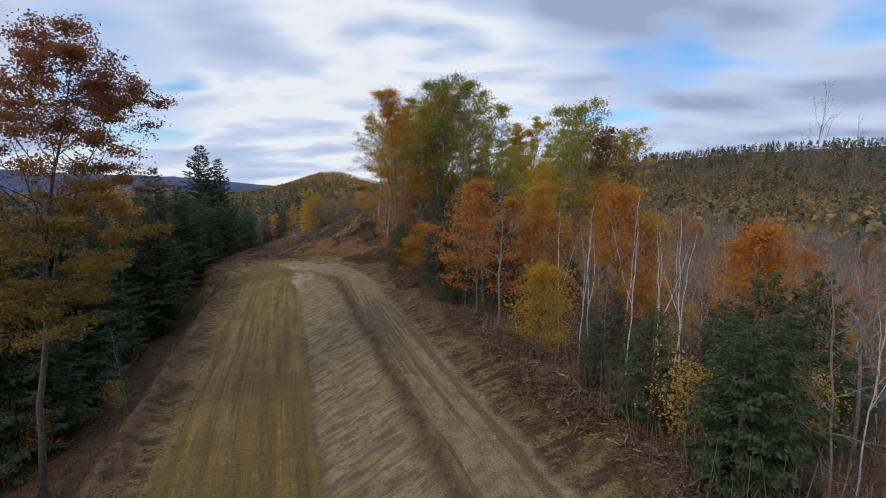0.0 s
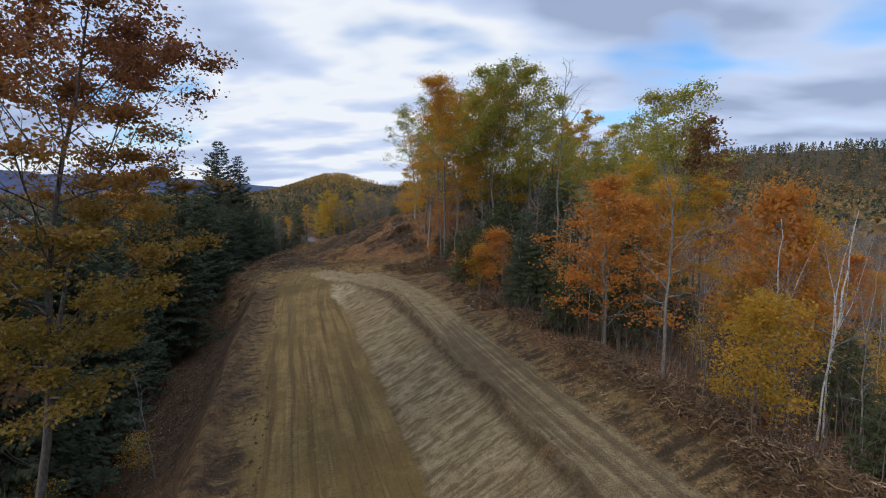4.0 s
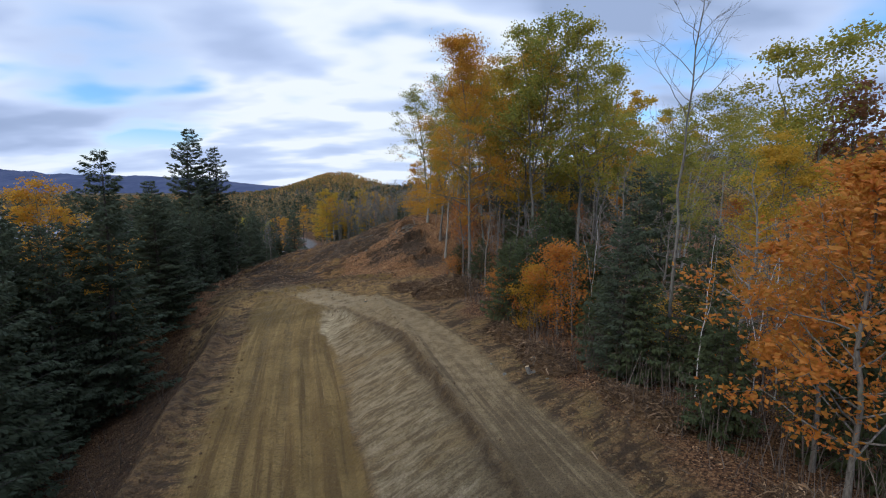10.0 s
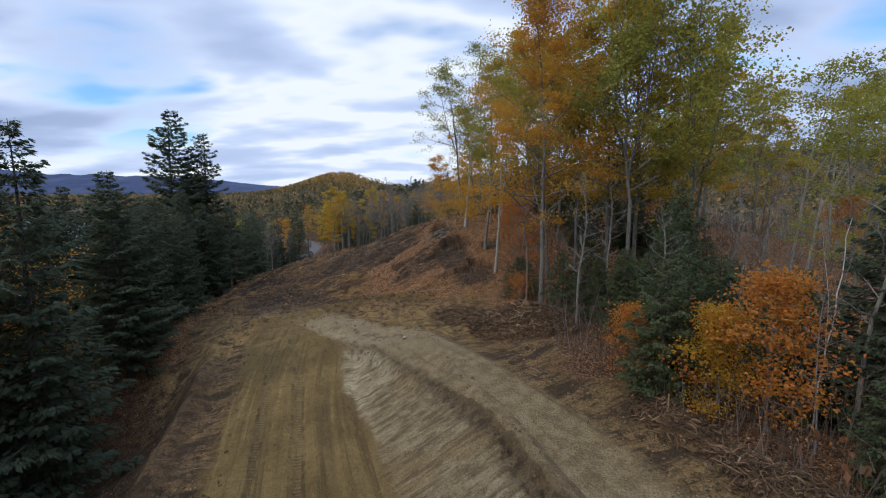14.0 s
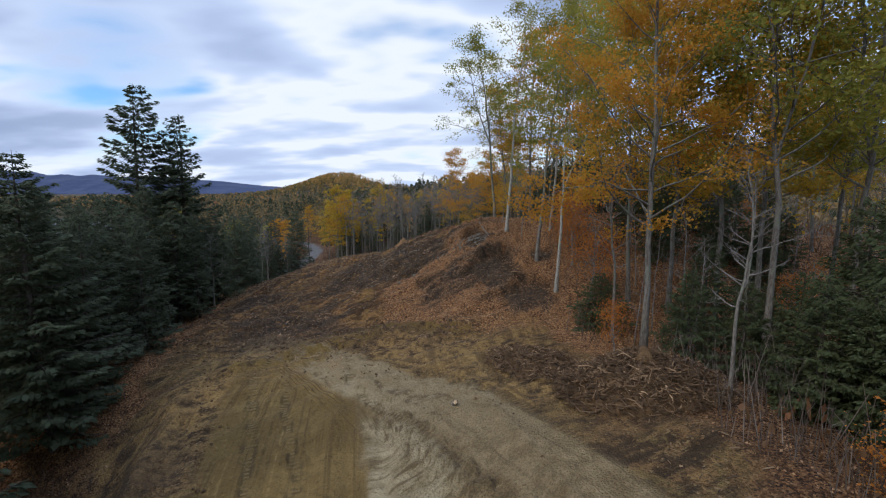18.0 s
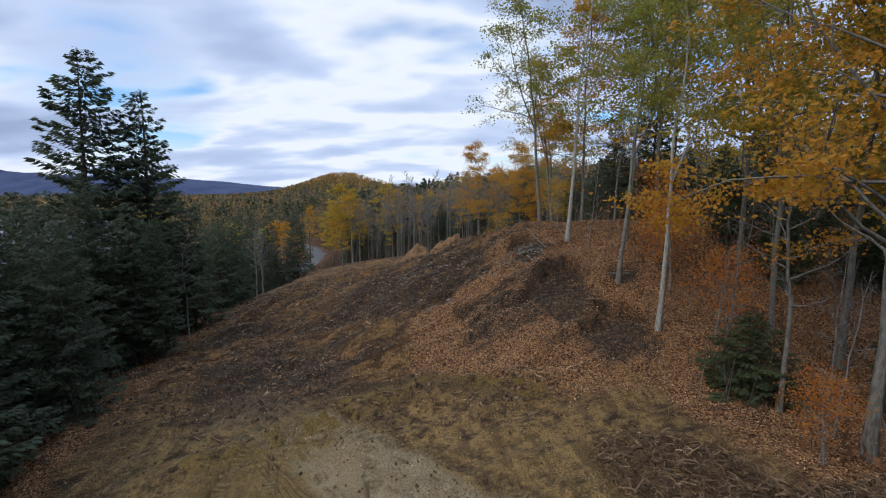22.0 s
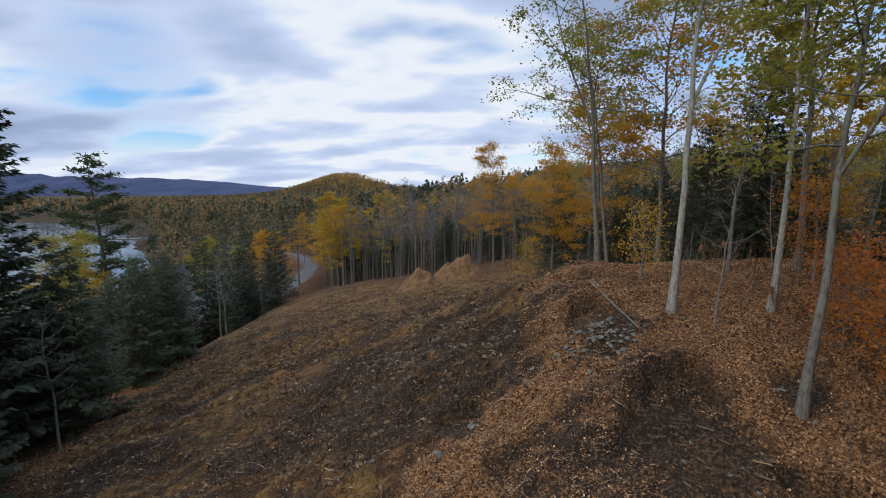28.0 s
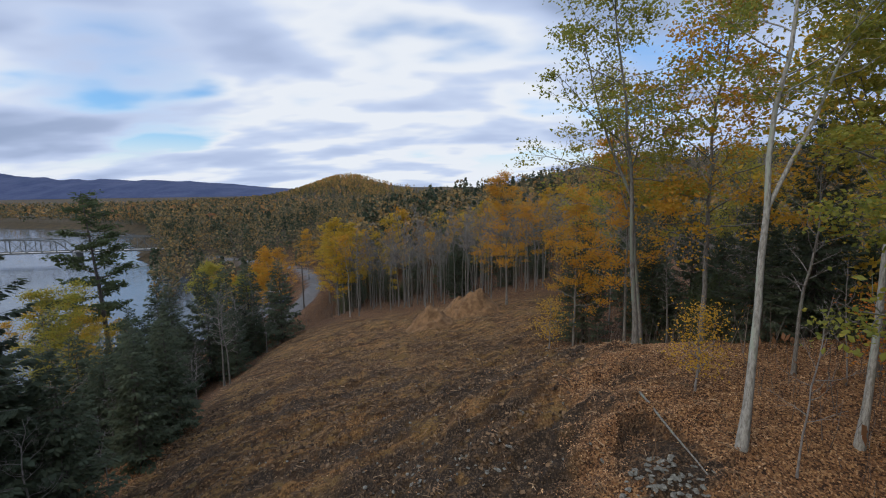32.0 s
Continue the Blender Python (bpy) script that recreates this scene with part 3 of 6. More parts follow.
n_big, n_mid, n_fine = noise_node(nt, co, 0.22, 4.0, 0.6), noise_node(nt, co, 1.6, 6.0, 0.62), noise_node(nt, co, 11.0, 5.0, 0.7)
n_clod = noise_node(nt, co, 4.2, 5.0, 0.68)
grain = step_node(nt, n_fine, 0.35, 0.65)
def cells(scale):
    """Random value per small cell, and the distance from its middle: single leaves, clods and crumbs."""
    n = nt.nodes.new("ShaderNodeTexVoronoi")
    n.inputs["Scale"].default_value = scale
    nt.links.new(co, n.inputs["Vector"])
    s = nt.nodes.new("ShaderNodeSeparateColor")
    nt.links.new(n.outputs["Color"], s.inputs[0])
    return s.outputs[0], s.outputs[1], n.outputs["Distance"]


leafy, leafy_b, _ = cells(15.0)
crumb, crumb_b, crumb_d = cells(11.0)
litter = ramp_node(nt, math_node(nt, "ADD", math_node(nt, "MULTIPLY", n_mid, 0.40), math_node(nt, "MULTIPLY", leafy, 0.60)), [(0.14, (0.018, 0.010, 0.006)), (0.3, (0.075, 0.04, 0.02)), (0.5, (0.19, 0.10, 0.048)), (0.68, (0.31, 0.175, 0.088)), (0.82, (0.43, 0.28, 0.155))])
dirt = mix_node(nt, step_node(nt, n_mid, 0.43, 0.57), (0.076, 0.040, 0.017), (0.205, 0.111, 0.045))
dirt = mix_node(nt, math_node(nt, "MULTIPLY", step_node(nt, n_clod, 0.52, 0.60), 0.75), dirt, (0.046, 0.026, 0.011))
dirt = mix_node(nt, math_node(nt, "MULTIPLY", step_node(nt, n_big, 0.46, 0.62), 0.6), dirt, (0.225, 0.138, 0.05))
dirt = mix_node(nt, math_node(nt, "MULTIPLY", step_node(nt, n_fine, 0.52, 0.68), 0.45), dirt, (0.27, 0.165, 0.075))
dirt = mix_node(nt, math_node(nt, "MULTIPLY", step_node(nt, crumb, 0.84, 0.95), 0.6), dirt, (0.34, 0.225, 0.11))
dirt = mix_node(nt, math_node(nt, "MULTIPLY", step_node(nt, crumb_b, 0.78, 0.88), 0.55), dirt, (0.03, 0.018, 0.008))
dark = mix_node(nt, step_node(nt, leafy_b, 0.62, 0.95), (0.034, 0.023, 0.014), (0.125, 0.083, 0.05))
clay = mix_node(nt, step_node(nt, n_big, 0.4, 0.6), (0.130, 0.085, 0.026), (0.185, 0.125, 0.044))
clay = mix_node(nt, math_node(nt, "MULTIPLY", step_node(nt, n_mid, 0.45, 0.7), 0.4), clay, (0.109, 0.067, 0.021))
clay = mix_node(nt, math_node(nt, "MULTIPLY", step_node(nt, streak, 0.49, 0.60), math_node(nt, "MULTIPLY", step_node(nt, n_big, 0.30, 0.55), 0.8)), clay, (0.081, 0.049, 0.015))
clay = mix_node(nt, math_node(nt, "MULTIPLY", step_node(nt, streak, 0.42, 0.32), 0.5), clay, (0.276, 0.196, 0.081))
streak_b = stretched(across, axes.outputs[1], 1.0, 0.016, 4.8, 4.0)    # fine scratches of blade and grousers
clay = mix_node(nt, math_node(nt, "MULTIPLY", step_node(nt, streak_b, 0.53, 0.62), math_node(nt, "MULTIPLY", step_node(nt, n_big, 0.62, 0.38), 0.55)), clay, (0.07, 0.043, 0.014))
clay = mix_node(nt, math_node(nt, "MULTIPLY", step_node(nt, streak_b, 0.42, 0.34), math_node(nt, "MULTIPLY", step_node(nt, n_mid, 0.60, 0.42), 0.4)), clay, (0.30, 0.215, 0.095))
grey = mix_node(nt, step_node(nt, n_mid, 0.35, 0.65), (0.178, 0.132, 0.069), (0.287, 0.221, 0.127))
grey = mix_node(nt, math_node(nt, "MULTIPLY", step_node(nt, n_big, 0.52, 0.66), 0.7), grey, (0.225, 0.155, 0.07))
grey = mix_node(nt, math_node(nt, "MULTIPLY", step_node(nt, comb, 0.48, 0.60), 0.68), grey, (0.103, 0.071, 0.032))
grey = mix_node(nt, math_node(nt, "MULTIPLY", step_node(nt, comb, 0.43, 0.35), 0.6), grey, (0.368, 0.293, 0.184))
clay = mix_node(nt, math_node(nt, "MULTIPLY", step_node(nt, n_clod, 0.54, 0.64), 0.45), clay, (0.075, 0.046, 0.014))
clay = mix_node(nt, math_node(nt, "MULTIPLY", step_node(nt, n_clod, 0.42, 0.32), 0.35), clay, (0.26, 0.18, 0.07))
gravel = mix_node(nt, step_node(nt, n_mid, 0.35, 0.65), (0.18, 0.13, 0.066), (0.275, 0.205, 0.112))
gravel = mix_node(nt, math_node(nt, "MULTIPLY", step_node(nt, streak, 0.47, 0.6), 0.65), gravel, (0.08, 0.054, 0.026))
grass = mix_node(nt, step_node(nt, n_big, 0.35, 0.65), (0.22, 0.20, 0.08), (0.14, 0.17, 0.05))
furrow = stretched(axes.outputs[0], math_node(nt, "ADD", axes.outputs[1], math_node(nt, "MULTIPLY", axes.outputs[0], -0.35)), 0.16, 1.0, 0.9, 6.0)
dirt = mix_node(nt, math_node(nt, "MULTIPLY", step_node(nt, furrow, 0.50, 0.60), 0.85), dirt, (0.047, 0.027, 0.012))
dirt = mix_node(nt, math_node(nt, "MULTIPLY", step_node(nt, furrow, 0.44, 0.34), 0.45), dirt, (0.225, 0.14, 0.06))
# these streaks put the faint shading of the furrows into the dirt colour
furrow_b = stretched(math_node(nt, "ADD", axes.outputs[0], math_node(nt, "MULTIPLY", n_mid, 1.5)), math_node(nt, "ADD", axes.outputs[1], math_node(nt, "MULTIPLY", axes.outputs[0], -0.36)), 0.30, 1.0, 2.1, 5.0)
dirt = mix_node(nt, math_node(nt, "MULTIPLY", step_node(nt, furrow_b, 0.53, 0.60), 0.7), dirt, (0.04, 0.023, 0.011))
dirt = mix_node(nt, math_node(nt, "MULTIPLY", step_node(nt, furrow_b, 0.44, 0.37), 0.55), dirt, (0.29, 0.17, 0.07))
dirt = mix_node(nt, math_node(nt, "MULTIPLY", math_node(nt, "MULTIPLY", step_node(nt, noise_node(nt, co, 0.42, 5.0, 0.65, 0.8), 0.53, 0.62), step_node(nt, n_mid, 0.35, 0.55)), 0.7), dirt, (0.20, 0.13, 0.046))
dirt = mix_node(nt, attr("graded"), mix_node(nt, 1.0, dirt, (1.04, 0.99, 0.90), "MULTIPLY"), mix_node(nt, 1.0, dirt, (0.92, 1.0, 1.02), "MULTIPLY"))      # subsoil is paler and less red than the forest soil
litter = mix_node(nt, 1.0, litter, (1.06, 0.98, 0.86), "MULTIPLY")
litter = mix_node(nt, attr("litter_shade"), litter, mix_node(nt, 1.0, litter, (0.55, 0.54, 0.54), "MULTIPLY"))      # old leaves under the trees, with the wood's shade put into their colour
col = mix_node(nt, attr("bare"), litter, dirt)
humus = mix_node(nt, step_node(nt, n_mid, 0.38, 0.62), (0.048, 0.028, 0.013), (0.125, 0.074, 0.033))      # dark forest soil tipped over the edge of the lane
col = mix_node(nt, math_node(nt, "MULTIPLY", attr("bank"), 0.72), col, humus)
col = mix_node(nt, math_node(nt, "MULTIPLY", attr("scraped"), step_node(nt, n_mid, 0.30, 0.52)), col, dark)
mudtrack = mix_node(nt, math_node(nt, "MULTIPLY", step_node(nt, streak, 0.46, 0.58), step_node(nt, n_big, 0.35, 0.6)), (0.29, 0.185, 0.07), (0.135, 0.082, 0.030))
mudtrack = mix_node(nt, math_node(nt, "MULTIPLY", step_node(nt, n_clod, 0.5, 0.62), 0.5), mudtrack, (0.105, 0.066, 0.026))
col = mix_node(nt, math_node(nt, "MULTIPLY", attr("turn"), step_node(nt, n_mid, 0.36, 0.6)), col, mudtrack)
col = mix_node(nt, attr("lane"), col, clay)
col = mix_node(nt, math_node(nt, "MULTIPLY", attr("rut"), math_node(nt, "ADD", 0.3, math_node(nt, "MULTIPLY", step_node(nt, n_clod, 0.62, 0.42), 0.5))), col, (0.062, 0.040, 0.015))
col = mix_node(nt, attr("raked"), col, grey)
col = mix_node(nt, math_node(nt, "MULTIPLY", attr("nose"), math_node(nt, "MULTIPLY", attr("raked"), math_node(nt, "MULTIPLY", step_node(nt, comb, 0.66, 0.40), 0.75))), col, mix_node(nt, step_node(nt, n_mid, 0.35, 0.65), (0.26, 0.21, 0.125), (0.40, 0.335, 0.215)))
col = mix_node(nt, attr("track"), col, mix_node(nt, math_node(nt, "MULTIPLY", attr("turn"), step_node(nt, n_mid, 0.6, 0.4)), gravel, (0.30, 0.235, 0.14)))
col = mix_node(nt, math_node(nt, "MULTIPLY", attr("ridge"), step_node(nt, n_mid, 0.38, 0.5)), col, mix_node(nt, n_clod, (0.10, 0.065, 0.016), (0.26, 0.17, 0.045)))
cleat = math_node(nt, "SINE", math_node(nt, "ADD", math_node(nt, "MULTIPLY", attr("run"), 6.2832 / 0.24), math_node(nt, "MULTIPLY", n_mid, 9.0)))
tread_on = math_node(nt, "MULTIPLY", attr("tread"), step_node(nt, n_mid, 0.40, 0.56))
col = mix_node(nt, math_node(nt, "MULTIPLY", tread_on, 0.5), col, mix_node(nt, step_node(nt, cleat, -0.5, 0.5), (0.058, 0.04, 0.017), (0.20, 0.145, 0.068)))
col = mix_node(nt, math_node(nt, "MULTIPLY", attr("lip"), math_node(nt, "ADD", 0.35, math_node(nt, "MULTIPLY", step_node(nt, n_mid, 0.40, 0.56), 0.6))), col, (0.065, 0.041, 0.018))
col = mix_node(nt, math_node(nt, "MULTIPLY", attr("pit"), math_node(nt, "ADD", 0.6, math_node(nt, "MULTIPLY", step_node(nt, n_clod, 0.62, 0.46), 0.4))), col, dark)
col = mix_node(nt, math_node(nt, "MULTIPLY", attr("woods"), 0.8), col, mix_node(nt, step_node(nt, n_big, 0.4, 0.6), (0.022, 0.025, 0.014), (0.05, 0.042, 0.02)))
col = mix_node(nt, attr("meadow"), col, grass)
col = mix_node(nt, 1.0, col, (1.02, 1.0, 0.93), "MULTIPLY")
col = mix_node(nt, attr("tarmac"), col, mix_node(nt, grain, (0.12, 0.118, 0.115), (0.18, 0.176, 0.17)))
col = mix_node(nt, math_node(nt, "MULTIPLY", step_node(nt, n_fine, 0.44, 0.58), math_node(nt, "SUBTRACT", 0.55, math_node(nt, "MULTIPLY", attr("lane"), 0.3))), col, mix_node(nt, 1.0, col, (0.48, 0.46, 0.44), "MULTIPLY"))
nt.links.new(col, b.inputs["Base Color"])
b.inputs["Roughness"].default_value = 0.95
bump_into(nt, b, math_node(nt, "ADD", math_node(nt, "ADD", math_node(nt, "ADD", math_node(nt, "MULTIPLY", n_fine, 0.5), math_node(nt, "MULTIPLY", math_node(nt, "MULTIPLY", tread_on, cleat), 0.12)), math_node(nt, "MULTIPLY", math_node(nt, "MULTIPLY", crumb_d, math_node(nt, "SUBTRACT", 1.0, attr("lane"))), -0.7)), math_node(nt, "ADD", math_node(nt, "MULTIPLY", n_clod, 1.3), math_node(nt, "MULTIPLY", n_mid, 1.6))), 0.2)
ground_mesh.materials.append(m)
ground = tagged(new("ground", ground_mesh), "bulldozed brown dirt and leaf-littered forest floor", "ground", kind="structure")

m, nt, b = material("river_water")
b.inputs["Base Color"].default_value = (0.03, 0.04, 0.05, 1)
b.inputs["Roughness"].default_value, b.inputs["Specular IOR Level"].default_value = 0.12, 0.6
bump_into(nt, b, noise_node(nt, objco(nt), 0.8, 4.0), 0.12, 0.5)
xs, yv = np.linspace(-1400, -60, 12), np.linspace(-300, 1100, 12)
gx, gy = np.meshgrid(xs, yv)
idw = np.arange(144).reshape(12, 12)
river = tagged(new("water", mesh_np("water", np.stack([gx, gy, gx * 0 + WATER], -1).reshape(-1, 3),
               np.stack([idw[:-1, :-1], idw[:-1, 1:], idw[1:, 1:], idw[1:, :-1]], -1).reshape(-1, 4), m)), "wide calm river reflecting the cloudy sky", "river", kind="structure")

# ---- tree building ----
def part(name, me, parent, label=""):
    ob = new(name, me)
    ob.parent = parent
    if label:
        tagged(ob, label)
    return ob


class Wood:
    """Collects tapered tubes into one mesh."""

    def __init__(self):
        self.v, self.f, self.n = [], [], 0

    def tube(self, pts, radii, sides=5):
        pts, radii = np.asarray(pts, float), np.asarray(radii, float)
        d = np.gradient(pts, axis=0)
        d /= np.linalg.norm(d, axis=1, keepdims=True) + 1e-9
        ref = np.where(np.abs(d[:, 2:3]) > 0.8, [[1.0, 0, 0]], [[0, 0, 1.0]])
        a = np.cross(d, ref)
        a /= np.linalg.norm(a, axis=1, keepdims=True) + 1e-9
        c = np.cross(d, a)
        th = np.arange(sides) * 2 * np.pi / sides
        ring = pts[:, None] + radii[:, None, None] * (np.cos(th)[None, :, None] * a[:, None] + np.sin(th)[None, :, None] * c[:, None])
        k = len(pts)
        i = np.arange(k * sides).reshape(k, sides) + self.n
        nx = np.roll(i, -1, axis=1)
        self.f.append(np.stack([i[:-1], nx[:-1], nx[1:], i[1:]], -1).reshape(-1, 4))
        self.v.append(ring.reshape(-1, 3))
        self.n += k * sides

    def mesh(self, name, mat):
        return mesh_np(name, np.concatenate(self.v), np.concatenate(self.f), mat, True)


def leaf_quads(centres, size, rng, flat=0.0, aspect=0.75):
    """Small folded leaf sprays at the given centres: four corners each, turned at random."""
    n = len(centres)
    a = rng.normal(size=(n, 3))
    a[:, 2] *= 1 - flat
    a /= np.linalg.norm(a, axis=1, keepdims=True)
    r = rng.normal(size=(n, 3))
    r[:, 2] *= 1 - 0.6 * flat
    b_ = np.cross(a, r)
    b_ /= np.linalg.norm(b_, axis=1, keepdims=True) + 1e-9
    nn = np.cross(a, b_)
    s = size * rng.uniform(0.6, 1.35, (n, 1))
    v = np.stack([centres - a * s * 0.6, centres + b_ * s * aspect * 0.5 + nn * s * 0.12, centres + a * s * 0.6, centres - b_ * s * aspect * 0.5 + nn * s * 0.10], 1)
    return v.reshape(-1, 3), np.arange(4 * n).reshape(n, 4)


def curve_pts(start, heading, length, rng, bend=0.15, lift=0.25, k=6):
    """A wandering limb that turns up towards its tip."""
    p, d = np.array(start, float), np.array(heading, float)
    d /= np.linalg.norm(d)
    out = [p.copy()]
    for _ in range(k):
        d = d + rng.normal(size=3) * bend + np.array([0, 0, lift / k])
        d /= np.linalg.norm(d)
        p = p + d * length / k
        out.append(p.copy())
    return np.array(out)


def broadleaf(name, seed, h, crown_from, spread_r, leaf_mat, wood_mat, leaves=4500, leaf=0.26, lean=(0, 0), limbs=26, fork=False, bare=False, r0=None, up_angle=0.75, twigs=5, cluster=0.42, fat=1.0, reach=None, split=False, fine=0.007):
    """A broadleaf tree: trunk with flare, limbs with twigs, crown of leaf sprays round the twig tips."""
    rng = np.random.default_rng(seed)
    tree = new(name)
    r0 = r0 or 0.0062 * h + 0.022
    stem, limbw = Wood(), Wood()
    k = 13
    t = np.linspace(0, 1, k)
    wob = np.cumsum(rng.normal(size=(k, 2)) * 0.009 * h, axis=0) * t[:, None] ** 0.7
    trunk = np.stack([lean[0] * h * t ** 1.3 + wob[:, 0], lean[1] * h * t ** 1.3 + wob[:, 1], h * t * 0.97 - 0.35 * (t == 0)], -1)
    rad = r0 * (1 - t) ** 0.85 * 0.95 + 0.012
    rad[0] *= 1.55
    rad[1] *= 1.08
    stem.tube(trunk, rad, 8)
    tops = [trunk]
    if fork:
        j = 5
        alt = curve_pts(trunk[j], (rng.uniform(-0.5, 0.5), rng.uniform(-0.5, 0.5), 1.0), h * (1 - t[j]) * 0.97, rng, 0.07, 0.1, 7)
        stem.tube(alt, rad[j] * 0.8 * np.linspace(1, 0.06, 8), 7)
        tops.append(alt)
    tips, own = [], []
    for i in range(limbs):
        if split:
            limbw, sprig = Wood(), Wood()
            own.append((limbw, sprig))
        else:
            sprig = limbw
        q = crown_from + (0.98 - crown_from) * ((i + rng.uniform(0, 0.9)) / limbs)
        line = tops[i % len(tops)]
        lo = np.interp(q, np.linspace(0 if line is trunk else t[5], 1, len(line)), np.arange(len(line)))
        a, fr = int(min(lo, len(line) - 2)), lo - int(min(lo, len(line) - 2))
        base = line[a] * (1 - fr) + line[a + 1] * fr
        rel = (q - crown_from) / (1 - crown_from)
        shape = (0.55 + 0.75 * np.sin(np.pi * min(1, rel * 0.85 + 0.2))) * (1 - 0.45 * rel) * fat
        az = i * 2.39996 + rng.uniform(-0.5, 0.5)
        length = max(0.5, spread_r * shape * rng.uniform(0.6, 1.15))
        if reach:
            length *= 0.5 + 0.5 * min(1, max(0, rel * 2.5 - 0.4))
            length = min(length, 4.8 / max(0.3, np.sin(az)) if np.sin(az) > 0 else length)
            length = min(length, max(1.2, reach / max(0.25, np.cos(az - 5.6))) if np.cos(az - 5.6) > 0 else length)
        el = up_angle * (0.45 + 0.75 * rel) + rng.uniform(-0.2, 0.2)
        hd = (np.cos(az) * np.cos(el), np.sin(az) * np.cos(el), np.sin(el))
        limb = curve_pts(base, hd, length, rng, 0.16, 0.35)
        rr = max(0.016, r0 * (1 - q) ** 0.9 * 0.42 + 0.012)
        limbw.tube(limb, rr * np.linspace(1, 0.25, len(limb)), 4)
        tips.append(limb[-1])
        for _ in range(twigs):
            s = rng.uniform(0.3, 0.98)
            bi = int(s * (len(limb) - 1))
            d = limb[min(bi + 1, len(limb) - 1)] - limb[max(bi - 1, 0)]
            d = d / np.linalg.norm(d) + rng.normal(size=3) * 0.65
            tw = curve_pts(limb[bi], d, length * rng.uniform(0.25, 0.5), rng, 0.22, 0.3, 4)
            sprig.tube(tw, max(0.009, rr * 0.34, fine * 1.1) * np.linspace(1, 0.3, len(tw)), 3)
            tips += [tw[-1], tw[2], (tw[-1] + tw[-2]) / 2]
            if bare:
                for _ in range(2):
                    sp = curve_pts(tw[rng.integers(1, 4)], d + rng.normal(size=3) * 0.7, length * rng.uniform(0.12, 0.28), rng, 0.2, 0.3, 3)
                    sprig.tube(sp, fine * np.linspace(1, 0.4, 4), 3)
    part("trunk", stem.mesh("trunk", wood_mat), tree)
    for one, fork_ in own:
        limb_ob = part("limb", one.mesh("limb", wood_mat), tree)
        tagged(part("twig", fork_.mesh("twig", wood_mat), limb_ob), kind="stuff")
    if not split:
        tagged(part("branch", limbw.mesh("branch", wood_mat if not bare else TWIG), tree), kind="stuff")
    if not bare:
        tips = np.array(tips)
        load = rng.exponential(size=len(tips)) ** 1.25 + 0.05       # some sprays are full, others almost bare
        pick = rng.choice(len(tips), leaves, p=load / load.sum())
        wide = rng.uniform(0.7, 1.35, len(tips))[pick][:, None]
        c = tips[pick] + rng.normal(size=(leaves, 3)) * cluster * wide * np.array([1.1, 1.1, 0.5]) - np.array([0, 0, 0.08])
        v, f = leaf_quads(c, leaf, rng, 0.4)
        part("crown", mesh_np("crown", v, f, leaf_mat), tree)
    return tree


